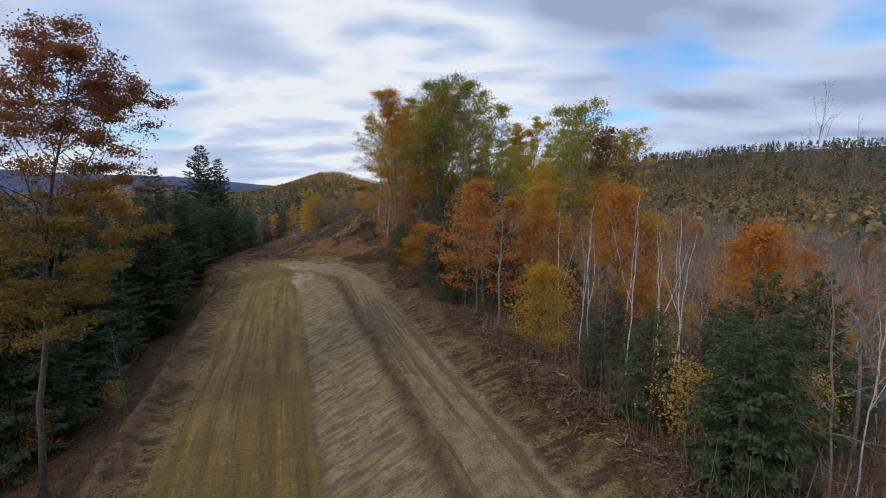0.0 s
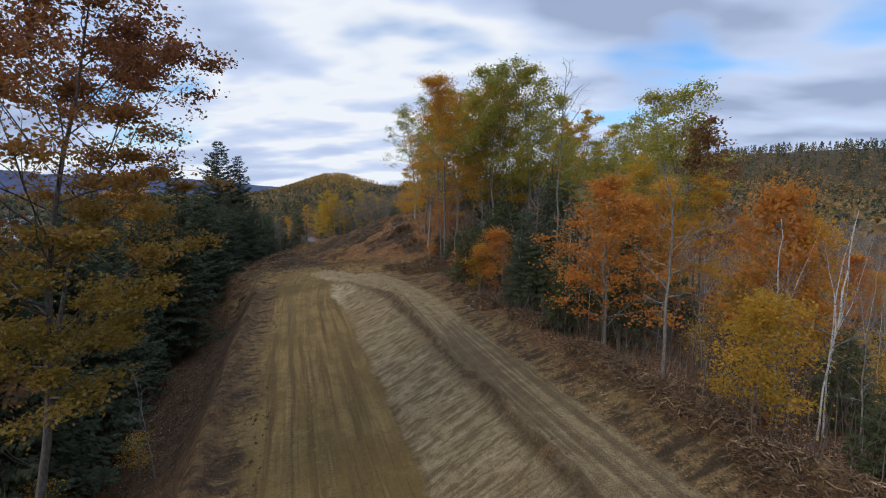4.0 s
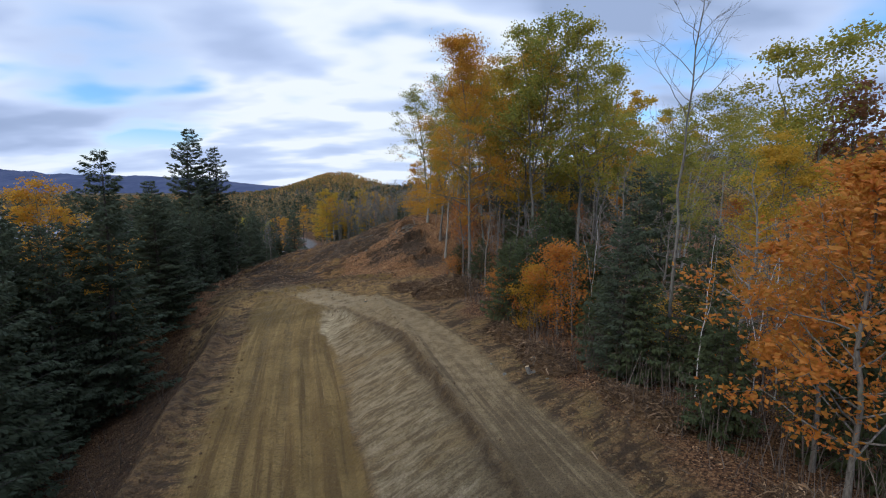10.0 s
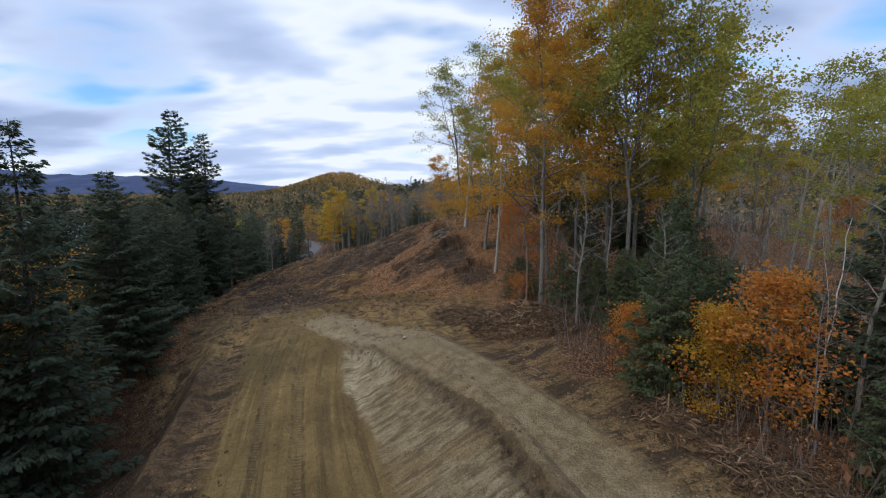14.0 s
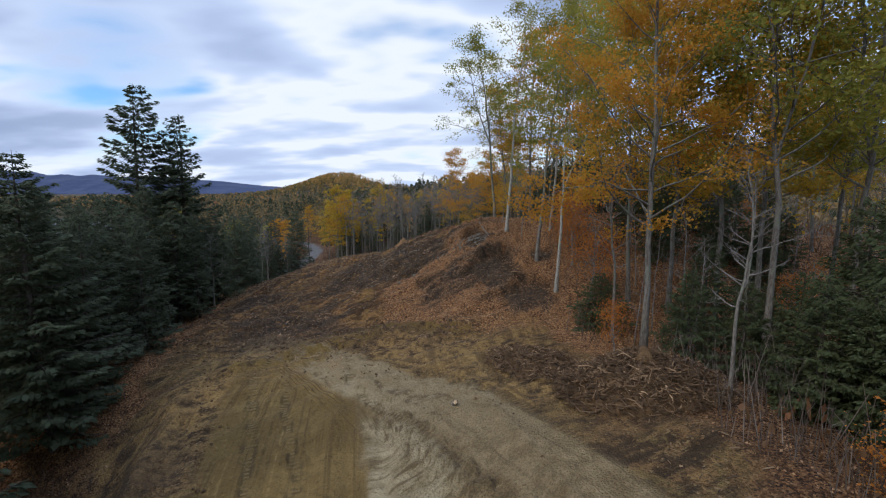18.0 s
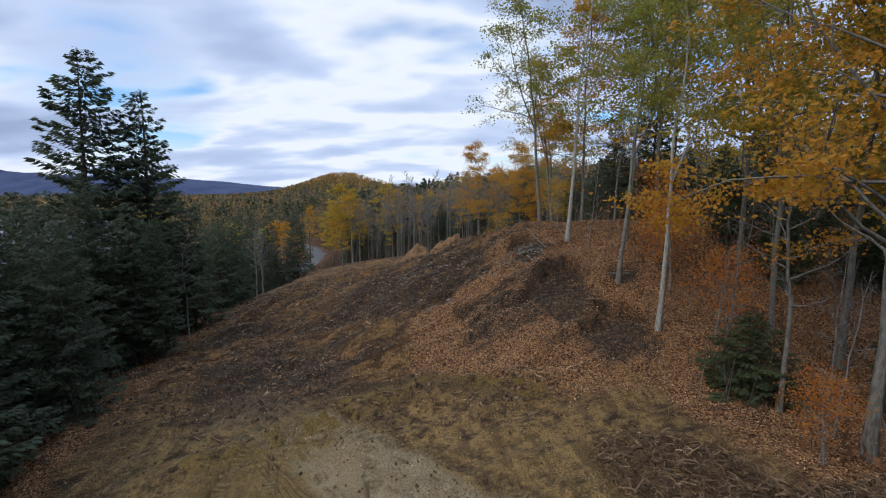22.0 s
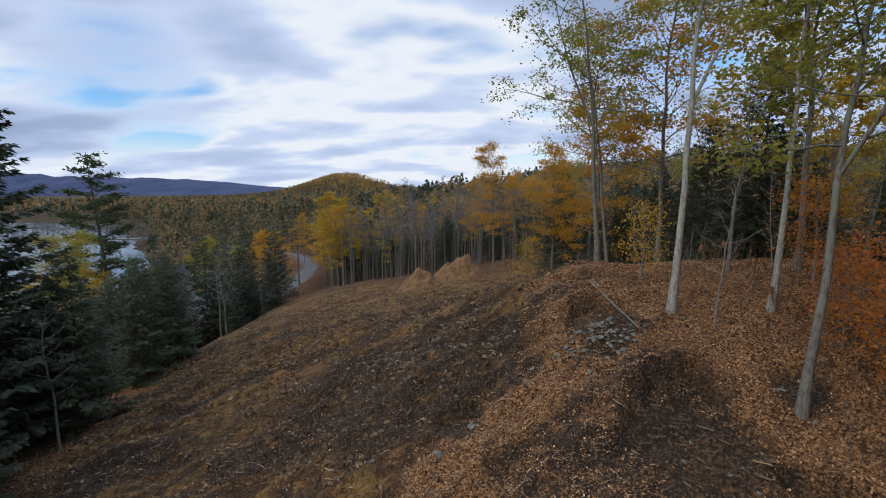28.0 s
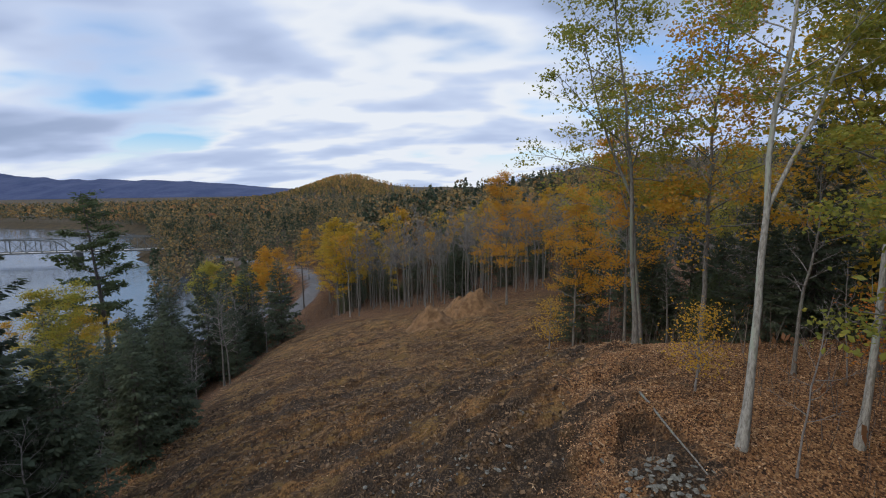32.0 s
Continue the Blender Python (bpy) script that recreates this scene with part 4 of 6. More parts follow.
def conifer(name, seed, h, spread_r, mat, whorls=30, per=6, fronds=13, droop=0.35, first=0.06, sparse=0.0, frond=0.62, ragged=0.25):
    """A conifer: straight mast, tiers of drooping boughs, each a flat fan of needle fronds."""
    rng = np.random.default_rng(seed)
    tree = new(name)
    stem, bough = Wood(), Wood()
    t = np.linspace(0, 1, 9)
    r0 = 0.009 * h + 0.05
    stem.tube(np.stack([0.01 * h * np.sin(t * 3 + seed), 0.01 * h * np.cos(t * 2 + seed) - 0.01 * h, h * t - 0.4 * (t == 0)], -1), r0 * (1 - t) + 0.012, 7)
    V, n = [], 0
    for w in range(whorls):
        q = first + (0.985 - first) * w / (whorls - 1)
        z = h * q
        lenf = spread_r * (1 - q) ** 0.62 * (1 - 0.35 * max(0, 0.25 - q) / 0.25) + 0.12
        for j in range(per):
            if rng.uniform() < sparse:
                continue
            az = (w * 1.7 + j * 2 * np.pi / per) + rng.uniform(-0.45, 0.45)
            L = lenf * rng.uniform(1 - 2 * ragged, 1 + ragged)
            k = 6
            s = np.linspace(0, 1, k)
            rise = 0.30 * (q - 0.3)
            pz = z + L * (rise * s - droop * s * (1.1 - q) + 0.22 * s ** 3) + rng.uniform(-0.15, 0.15)
            ax, ay = np.cos(az), np.sin(az)
            pts = np.stack([ax * L * s, ay * L * s, pz], -1)
            bough.tube(pts[[0, 2, 5]], max(0.012, 0.012 * L) * np.array((1, 0.7, 0.3)), 3)
            m_ = max(8, int(fronds * (0.35 + 3.1 * L / spread_r)))
            ss = 0.10 + 0.92 * np.sqrt(rng.uniform(0, 1, m_))
            p = np.stack([np.interp(ss, s, pts[:, c]) for c in range(3)], -1)
            lat = rng.uniform(-1, 1, m_) * (0.05 + 0.30 * L * (1.12 - ss) * np.minimum(1, ss * 3.0))
            fl = frond * rng.uniform(0.55, 1.1, m_) * (0.55 + 0.45 * min(1.0, L / 2.0))
            p = p + np.stack([-ay * lat, ax * lat, -0.30 * np.abs(lat) + rng.normal(0, 0.05, m_)], -1)
            fa = az + np.sign(lat) * rng.uniform(0.15, 1.0, m_)
            tip = p + np.stack([np.cos(fa) * fl, np.sin(fa) * fl, -fl * rng.uniform(0.0, 0.75, m_)], -1)
            wd = fl * rng.uniform(0.16, 0.30, m_)
            px = np.stack([-np.sin(fa) * wd, np.cos(fa) * wd, rng.uniform(-0.9, 0.9, m_) * wd], -1)
            mid_ = p * 0.5 + tip * 0.5
            V.append(np.stack([p, mid_ + px, tip, mid_ - px], 1).reshape(-1, 3))
    V = np.concatenate(V)
    part("trunk", stem.mesh("trunk", BARK_DARK), tree)
    tagged(part("branch", bough.mesh("branch", BARK_DARK), tree), kind="stuff")
    part("crown", mesh_np("crown", V, np.arange(len(V)).reshape(-1, 4), mat), tree)
    return tree


def white_pine(name, seed, h, mat):
    """A tall pine with bare lower mast and flat shelves of needle tufts."""
    rng = np.random.default_rng(seed)
    tree = new(name)
    stem, bough = Wood(), Wood()
    t = np.linspace(0, 1, 9)
    stem.tube(np.stack([0.015 * h * np.sin(t * 4), 0.01 * h * np.cos(t * 3) - 0.01 * h, h * t - 0.4 * (t == 0)], -1), 0.3 * (1 - t) + 0.02, 7)
    C = []
    for i in range(30):
        q = 0.40 + 0.59 * i / 29
        az = i * 2.39996 + rng.uniform(-0.5, 0.5)
        L = (6.0 * (1 - q) ** 0.6 + 0.6) * rng.uniform(0.4, 1.1)
        limb = curve_pts((0, 0, h * q), (np.cos(az), np.sin(az), 0.12), L, rng, 0.07, 0.35)
        bough.tube(limb, np.linspace(0.06, 0.015, 7), 4)
        for _ in range(int(46 * L)):
            s = rng.uniform(0.4, 1.0)
            C.append(limb[int(s * 6)] + rng.normal(size=3) * np.array([0.42, 0.42, 0.12]))
    v, f = leaf_quads(np.array(C), 0.40, rng, 0.6, 0.4)
    part("trunk", stem.mesh("trunk", BARK_DARK), tree)
    tagged(part("branch", bough.mesh("branch", BARK_DARK), tree), kind="stuff")
    part("crown", mesh_np("crown", v, f, mat), tree)
    return tree


placed = []


def plant(proto, x, y, turn=0.0, scale=1.0, sink=0.15, tall=1.0):
    """A copy of a tree, standing on the ground."""
    ob = copy_thing(proto, pose(x, y, ground_at(x, y) - sink, 0, 0, turn))
    ob.scale = (scale, scale, scale * tall)
    placed.append((x, y))
    return ob

# ---- the trees ----
KIND = {}


def kind(key, tree, label, category, group):
    KIND[key] = tagged(tree, label, category, group)


kind("maple_big", broadleaf("maple_tree", 3, 27.0, 0.40, 9.0, OLD_MAPLE, BARK_DARK, 54000, 0.135, (0.13, 0.06), 50, True, fat=1.0, cluster=0.30, reach=7.0, split=True), "tall maple with thinning gold and russet leaves on grey trunk", "tree", "maples")
kind("gold", broadleaf("maple_tree", 5, 22.0, 0.30, 5.2, GOLD, BARK_GREY, 12000, 0.175, (0.02, 0.0), 32, cluster=0.42), "tall maple with golden orange autumn leaves", "tree", "maples")
kind("amber", broadleaf("maple_tree", 7, 21.0, 0.28, 4.8, AMBER, BARK_GREY, 11000, 0.175, (0.0, 0.02), 32, cluster=0.42), "maple with amber orange autumn leaves", "tree", "maples")
kind("oak", broadleaf("oak_tree", 9, 22.0, 0.36, 5.6, OLIVE, BARK_GREY, 11000, 0.18, (0.02, 0.02), 30, True, cluster=0.44), "oak with olive green and yellow leaves", "tree", "oaks")
kind("oak_thin", broadleaf("oak_tree", 11, 20.0, 0.45, 4.6, OLIVE, BARK_GREY, 7500, 0.15, (-0.16, -0.03), 26, True, cluster=0.36, twigs=6), "leaning oak with thin green-yellow leaves", "tree", "oaks")
kind("oak_tall", broadleaf("oak_tree", 13, 23.0, 0.58, 4.4, OLIVE, BARK_LICHEN, 3600, 0.22, (0.05, 0.01), 22, True, r0=0.135), "tall straight oak with lichen-grey bark and sparse leaves", "tree", "oaks")
kind("oak_hero", broadleaf("oak_tree", 13, 23.0, 0.56, 4.6, OLIVE, BARK_LICHEN, 9000, 0.14, (0.03, 0.01), 26, True, r0=0.15, split=True, cluster=0.36, twigs=6), "tall straight oak with lichen-grey bark and sparse leaves", "tree", "oaks")
kind("amber_hero", broadleaf("maple_tree", 7, 22.0, 0.26, 5.6, AMBER, BARK_GREY, 32000, 0.125, (0.0, 0.02), 40, split=True, cluster=0.40, twigs=6), "big maple with gold and orange leaves above a brush pile", "tree", "maples")
kind("russet", broadleaf("oak_tree", 15, 18.0, 0.35, 4.2, RUSSET, BARK_GREY, 3200, 0.25, (0.0, 0.0), 26), "oak with dull russet brown leaves", "tree", "oaks")
kind("red", broadleaf("maple_tree", 17, 11.5, 0.16, 3.5, RED, BARK_GREY, 8000, 0.16, (0.03, 0.0), 30, split=True, cluster=0.34), "young maple with red-orange leaves", "tree", "maples")
kind("small_gold", broadleaf("birch_tree", 19, 7.0, 0.08, 2.3, AMBER, BARK_GREY, 6500, 0.14, (0.0, 0.0), 24), "small bushy birch with gold and orange leaves", "tree", "birches")
kind("small_amber", broadleaf("maple_tree", 21, 7.5, 0.12, 3.0, RED, BARK_GREY, 5000, 0.155, (0.0, 0.0), 24), "small maple with copper orange leaves", "tree", "maples")
kind("sapling_gold", broadleaf("beech_sapling", 23, 4.2, 0.2, 1.3, YELLOW, TWIG, 1300, 0.10, (0.0, 0.0), 16), "thin beech sapling with a few yellow leaves", "sapling", "saplings")
kind("sapling_red", broadleaf("oak_sapling", 25, 5.0, 0.25, 1.9, RED, TWIG, 2000, 0.10, (0.05, 0.0), 16), "thin oak sapling with red leaves", "sapling", "saplings")
kind("bare_tall", broadleaf("bare_tree", 27, 22.0, 0.58, 3.4, None, BARK_GREY, 0, 0, (0.0, 0.0), 20, False, True, r0=0.10, up_angle=0.95), "tall leafless tree with grey trunk", "tree", "bare trees")
kind("bare_mid", broadleaf("bare_tree", 29, 13.0, 0.38, 2.4, None, BARK_GREY, 0, 0, (0.02, 0.0), 20, False, True), "leafless grey young tree", "tree", "bare trees")
kind("bare_thin", broadleaf("bare_sapling", 31, 8.0, 0.30, 1.5, None, TWIG, 0, 0, (0.03, 0.02), 14, False, True, r0=0.035, twigs=3), "thin leafless grey woodland sapling", "sapling", "saplings")
kind("birch", broadleaf("birch_tree", 33, 11.5, 0.42, 1.8, None, BARK_PALE, 0, 0, (0.05, 0.0), 15, True, True, r0=0.036, twigs=3), "slender leafless pale white birch", "tree", "birches")
kind("birch_b", broadleaf("birch_tree", 35, 10.0, 0.35, 1.7, None, BARK_PALE, 0, 0, (-0.08, 0.04), 14, True, True, r0=0.032, twigs=3), "leafless leaning white birch", "tree", "birches")
kind("poplar", broadleaf("poplar_tree", 37, 19.0, 0.68, 2.8, GOLD, BARK_LICHEN, 850, 0.26, (0.0, 0.0), 18, False, r0=0.095, twigs=4), "slender poplar with a high yellow crown", "tree", "poplars")
kind("poplar_b", broadleaf("poplar_tree", 39, 18.0, 0.66, 2.6, AMBER, BARK_LICHEN, 750, 0.26, (0.02, 0.0), 16, False, r0=0.09, twigs=4), "slender poplar with a thin amber crown", "tree", "poplars")
kind("olive_mid", broadleaf("ash_tree", 41, 16.0, 0.40, 3.6, OLIVE, BARK_DARK, 4400, 0.23, (0.0, 0.0), 20), "ash tree with green-yellow leaves", "tree", "ash trees")
kind("hemlock", conifer("hemlock_tree", 43, 18.0, 4.2, NEEDLE, 36, 7, 30, frond=0.36), "dark green hemlock with drooping boughs", "tree", "hemlocks")
kind("hemlock_b", conifer("hemlock_tree", 45, 16.0, 4.0, NEEDLE, 33, 7, 30, 0.42, frond=0.36), "dense dark green hemlock tree", "tree", "hemlocks")
kind("spruce", conifer("spruce_tree", 47, 24.0, 4.4, NEEDLE, 44, 8, 34, 0.22, 0.08, 0.04, 0.42, 0.33), "tall ragged dark spruce with open top", "tree", "spruces")
kind("spruce_b", conifer("spruce_tree", 49, 21.0, 3.3, NEEDLE, 40, 8, 30, 0.22, 0.10, 0.06, 0.40, 0.36), "slim dark spruce with gaps between boughs", "tree", "spruces")
kind("hemlock_far", conifer("hemlock_tree", 44, 17.0, 4.1, NEEDLE, 30, 6, 16, frond=0.58), "dark green hemlock with drooping boughs", "tree", "hemlocks")
kind("gold_far", broadleaf("maple_tree", 6, 21.0, 0.30, 5.0, GOLD, BARK_GREY, 3600, 0.32, (0.02, 0.0), 24, cluster=0.4, twigs=3), "tall maple with golden orange autumn leaves", "tree", "maples")
kind("amber_far", broadleaf("maple_tree", 8, 20.0, 0.28, 4.7, AMBER, BARK_GREY, 3600, 0.32, (0.0, 0.02), 24, cluster=0.4, twigs=3), "maple with amber orange autumn leaves", "tree", "maples")
kind("bare_far", broadleaf("bare_tree", 28, 19.0, 0.50, 2.8, None, BARK_GREY, 0, 0, (0.0, 0.0), 20, False, True, r0=0.10, up_angle=0.95, twigs=6, fine=0.026), "tall leafless tree with grey trunk", "tree", "bare trees")
kind("young_hemlock", conifer("hemlock_tree", 51, 6.5, 2.0, PINE, 26, 7, 26, 0.4, 0.03, 0.0, 0.24), "young hemlock with soft green boughs", "tree", "hemlocks")
kind("pine", white_pine("pine_tree", 53, 21.0, PINE), "tall white pine with flat layered boughs", "tree", "pines")

tr = random.Random(7)


def spin():
    return tr.uniform(0, 360)


# single trees that stand out: kind, x, y, turn, scale, taller
HEROES = [
    ("maple_big", -23.2, 23.4, 0, 1.0, 1.0), ("amber", -42.5, 59.0, 30, 1.0, 1.0), ("oak_thin", -29.0, 23.0, 40, 0.75, 1.0), ("russet", -30.0, 27.0, 40, 1.2, 1.1),
    ("amber_hero", -7.2, 68.7, 30, 1.1, 1.05), ("gold", -0.6, 73.5, 100, 1.1, 1.08), ("oak", -0.6, 68.5, 10, 1.15, 1.08), ("oak", 4.5, 69.5, 130, 1.12, 1.1),
    ("gold", 1.8, 73.0, 200, 1.1, 1.1), ("oak", 8.0, 75.0, 250, 1.05, 1.05), ("oak_hero", -9.9, 78.0, 60, 0.85, 1.0), ("oak_thin", -5.0, 76.5, 20, 0.95, 1.1), ("gold", -2.8, 75.0, 290, 1.0, 1.1),
    ("oak_hero", -12.6, 86.8, 55, 1.0, 0.95), ("oak_thin", -12.7, 96.2, 0, 1.05, 1.0), ("amber", -8.6, 97.0, 80, 1.0, 1.0), ("oak_thin", -10.4, 101.0, 330, 0.95, 1.0),
    ("oak", 15.5, 54.0, 0, 1.05, 1.05), ("russet", 20.5, 55.0, 0, 1.15, 1.1), ("amber", 17.5, 51.5, 150, 0.75, 1.0), ("gold", 11.5, 50.0, 150, 0.72, 1.0), ("bare_tall", 1.9, 44.6, 0, 0.95, 0.97), ("oak_thin", 10.5, 62.0, 60, 0.9, 1.0), ("hemlock_b", -0.6, 44.2, 60, 0.5, 1.05), ("young_hemlock", 11.0, 14.6, 60, 1.12, 1.0), ("amber", -16.2, 131.0, 30, 0.85, 1.0), ("gold_far", -43.5, 145.0, 30, 0.85, 0.95), ("gold_far", -40.6, 148.0, 130, 0.8, 0.95), ("amber_far", -46.5, 156.0, 10, 0.75, 1.0),
    ("red", 2.7, 34.6, 20, 1.0, 0.95), ("young_hemlock", 5.0, 37.0, 130, 1.1, 1.1), ("young_hemlock", 1.2, 38.8, 10, 0.8, 1.0), ("young_hemlock", 0.2, 43.6, 10, 0.9, 1.0), ("young_hemlock", -1.0, 46.8, 80, 0.7, 1.0), ("young_hemlock", -2.2, 59.0, 80, 1.1, 1.1), ("young_hemlock", -0.4, 61.5, 160, 1.4, 1.1), ("young_hemlock", -2.4, 64.2, 160, 0.9, 1.0), ("red", 6.4, 40.0, 130, 0.9, 1.0), ("amber", 9.5, 42.0, 60, 0.6, 1.0), ("small_gold", 5.7, 25.6, 0, 0.82, 1.0), ("red", 9.6, 45.0, 200, 0.9, 1.05),
    ("small_amber", 15.0, 37.0, 50, 1.25, 1.35), ("small_gold", 17.5, 38.0, 50, 1.2, 1.3), ("small_amber", 21.0, 28.5, 90, 1.2, 1.25), ("small_amber", -2.2, 50.6, 10, 0.85, 1.0), ("small_amber", -5.4, 55.5, 110, 0.55, 0.9), ("small_gold", -3.6, 51.5, 110, 0.7, 0.95),
    ("young_hemlock", 11.5, 17.5, 0, 0.9, 1.0), ("young_hemlock", 17.5, 20.0, 150, 1.2, 1.0), ("young_hemlock", 9.8, 13.5, 200, 0.9, 1.0), ("young_hemlock", 13.8, 20.0, 200, 0.8, 1.0),
    ("hemlock_b", 2.8, 51.0, 20, 0.8, 0.95), ("young_hemlock", 3.4, 44.0, 20, 1.2, 1.1), ("young_hemlock", 1.3, 65.5, 20, 1.35, 1.05), ("young_hemlock", -8.1, 73.4, 120, 1.0, 0.55), ("pine", 5.0, 52.5, 0, 0.62, 0.95), ("young_hemlock", -1.2, 56.0, 20, 1.0, 1.0), ("young_hemlock", -3.4, 62.0, 20, 0.9, 1.0),
    ("birch", 8.0, 25.0, 0, 0.85, 1.0), ("birch_b", 8.8, 25.6, 60, 0.9, 1.0), ("birch", 7.2, 26.4, 120, 0.8, 1.0), ("birch_b", 11.5, 22.3, 10, 0.95, 1.0), ("birch", 12.3, 22.0, 200, 0.9, 1.0),
    ("birch", 10.5, 24.2, 280, 0.95, 1.0), ("birch", 2.2, 42.0, 20, 0.7, 1.0), ("birch_b", 3.6, 40.2, 100, 0.75, 1.0), ("birch", 12.8, 30.0, 30, 0.9, 1.0), ("bare_mid", 17.0, 17.0, 200, 0.8, 1.0), ("birch_b", 13.4, 24.5, 150, 0.95, 1.0),
    ("spruce", -47.2, 87.2, 0, 1.15, 0.84), ("spruce_b", -44.8, 89.2, 40, 1.15, 0.82), ("spruce", -40.0, 67.3, 80, 0.9, 0.75), ("spruce_b", -37.2, 57.2, 10, 1.2, 0.88), ("pine", -65.5, 121.5, 0, 1.3, 1.0), ("hemlock_far", -56.0, 107.0, 0, 0.7, 1.0), ("oak", -60.5, 110.5, 90, 0.78, 1.0), ("bare_mid", -53.0, 102.0, 200, 0.9, 1.0), ("hemlock_far", -51.5, 105.0, 200, 0.62, 1.0), ("gold", -64.0, 116.5, 140, 0.66, 1.0), ("bare_tall", 28.7, 35.0, 0, 0.5, 2.2), ("bare_tall", 32.5, 36.0, 90, 0.5, 2.1),
    ("hemlock_b", -54.0, 143.5, 0, 0.6, 1.0), ("olive_mid", -57.5, 140.0, 0, 0.75, 1.0), ("bare_mid", -51.8, 138.5, 0, 0.9, 1.0), ("bare_mid", -54.6, 136.0, 140, 1.0, 1.0), ("hemlock_b", -60.0, 147.0, 90, 0.6, 1.0), ("hemlock_b", -52.8, 133.0, 90, 0.5, 1.0), ("hemlock_b", -56.5, 131.0, 30, 0.6, 1.0), ("hemlock_b", -51.0, 124.0, 30, 0.55, 1.0), ("bare_mid", -50.5, 120.0, 30, 1.0, 1.0), ("amber", -72.0, 192.0, 0, 0.75, 1.0), ("amber", -66.0, 196.0, 90, 0.7, 1.0), ("gold", -53.0, 172.0, 90, 0.8, 1.0), ("gold", -51.5, 178.0, 190, 0.85, 1.0), ("sapling_gold", -12.5, 90.2, 0, 0.95, 1.0), ("bare_thin", -11.3, 85.8, 0, 0.85, 1.0), ("sapling_red", -7.7, 76.6, 0, 1.0, 1.0), ("sapling_red", -7.9, 81.0, 90, 1.0, 1.0), ("sapling_red", -7.2, 82.4, 190, 1.1, 1.0), ("oak_thin", -10.6, 82.0, 180, 0.95, 1.0), ("oak_tall", -8.5, 86.7, 50, 0.92, 1.0), ("oak", -4.6, 90.5, 80, 1.0, 1.0), ("oak", -2.4, 83.5, 200, 0.95, 1.0),
    ("sapling_gold", -15.8, 105.0, 70, 1.0, 1.0),
]
for key, x, y, turn, s, tall in HEROES:
    plant(KIND[key], x, y, turn, s, 0.12, tall)


TOPS = {"hemlock": 18.0, "hemlock_b": 16.0, "spruce": 24.0, "spruce_b": 21.0, "hemlock_far": 17.0, "olive_mid": 16.0, "bare_mid": 14.0, "poplar_b": 18.0}      # heights of the kinds


def free(x, y, gap):
    return all((x - px) ** 2 + (y - py) ** 2 > gap * gap for px, py in placed)


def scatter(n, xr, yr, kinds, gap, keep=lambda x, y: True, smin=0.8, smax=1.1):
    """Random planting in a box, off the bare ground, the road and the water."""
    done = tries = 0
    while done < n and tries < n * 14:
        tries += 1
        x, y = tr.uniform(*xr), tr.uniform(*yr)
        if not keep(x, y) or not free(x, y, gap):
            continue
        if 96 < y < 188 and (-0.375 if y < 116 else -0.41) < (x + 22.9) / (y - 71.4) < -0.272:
            continue       # keeps the sight line to the public road clear of trees
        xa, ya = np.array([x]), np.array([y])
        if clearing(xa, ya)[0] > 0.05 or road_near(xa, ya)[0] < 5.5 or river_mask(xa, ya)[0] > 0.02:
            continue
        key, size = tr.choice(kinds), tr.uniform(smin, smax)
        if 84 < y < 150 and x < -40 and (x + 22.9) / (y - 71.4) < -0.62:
            # the slope to the river carries lower trees, keeping the view over it open
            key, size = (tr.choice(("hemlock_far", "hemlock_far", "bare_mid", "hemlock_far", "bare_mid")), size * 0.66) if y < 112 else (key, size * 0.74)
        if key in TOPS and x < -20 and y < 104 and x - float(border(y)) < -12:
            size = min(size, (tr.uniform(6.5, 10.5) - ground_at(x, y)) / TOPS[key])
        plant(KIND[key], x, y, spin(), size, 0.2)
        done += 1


DARK = ["hemlock", "hemlock_b", "hemlock", "spruce_b", "spruce"]
# the dark wall of conifers below the lane
scatter(34, (-48, -24), (28, 62), DARK, 2.3, lambda x, y: -33 < x - float(border(y)) < -20.0, 0.95, 1.2)
scatter(30, (-60, -39), (56, 102), DARK, 2.3, lambda x, y: x < np.interp(y, (58, 70, 83, 101), (-36.5, -39, -42.5, -47)), 0.75, 1.0)
scatter(58, (-72, -46), (92, 148), ["hemlock_far", "hemlock_far", "bare_mid", "hemlock_far", "bare_mid", "hemlock_far", "bare_mid"], 2.0, smin=0.72, smax=0.92)
scatter(16, (-48, -38), (70, 102), ["hemlock", "hemlock_b", "spruce_b"], 1.8, smin=0.65, smax=0.85)
scatter(18, (-38, -16), (8, 36), ["hemlock", "bare_mid", "bare_mid", "hemlock_b", "hemlock_b", "bare_mid"], 2.4, lambda x, y: x - float(border(y)) < -19.5, 0.6, 0.8)
scatter(10, (-32, -16), (6, 34), ["bare_thin", "sapling_gold", "bare_mid"], 1.6, lambda x, y: -22 < x - float(border(y)) < -14, 0.7, 1.0)
scatter(60, (-100, -50), (15, 160), ["hemlock_far", "olive_mid", "hemlock_far", "gold_far", "olive_mid", "poplar_b", "hemlock_far"], 3.8, lambda x, y: x - float(border(y)) < -26 or y > 70, 0.95, 1.2)
scatter(14, (-74, -50), (96, 152), ["bare_mid", "bare_tall", "bare_mid"], 2.0, smin=0.75, smax=0.95)
scatter(24, (-58, -42), (84, 106), ["hemlock_far"], 1.9, smin=0.8, smax=1.0)
# the wood along the track
scatter(60, (-5, 30), (12, 54), ["bare_thin", "bare_thin", "birch", "birch_b", "bare_mid", "sapling_gold", "bare_thin"], 1.1, lambda x, y: x - float(border(y)) > 12.4, 0.7, 1.05)
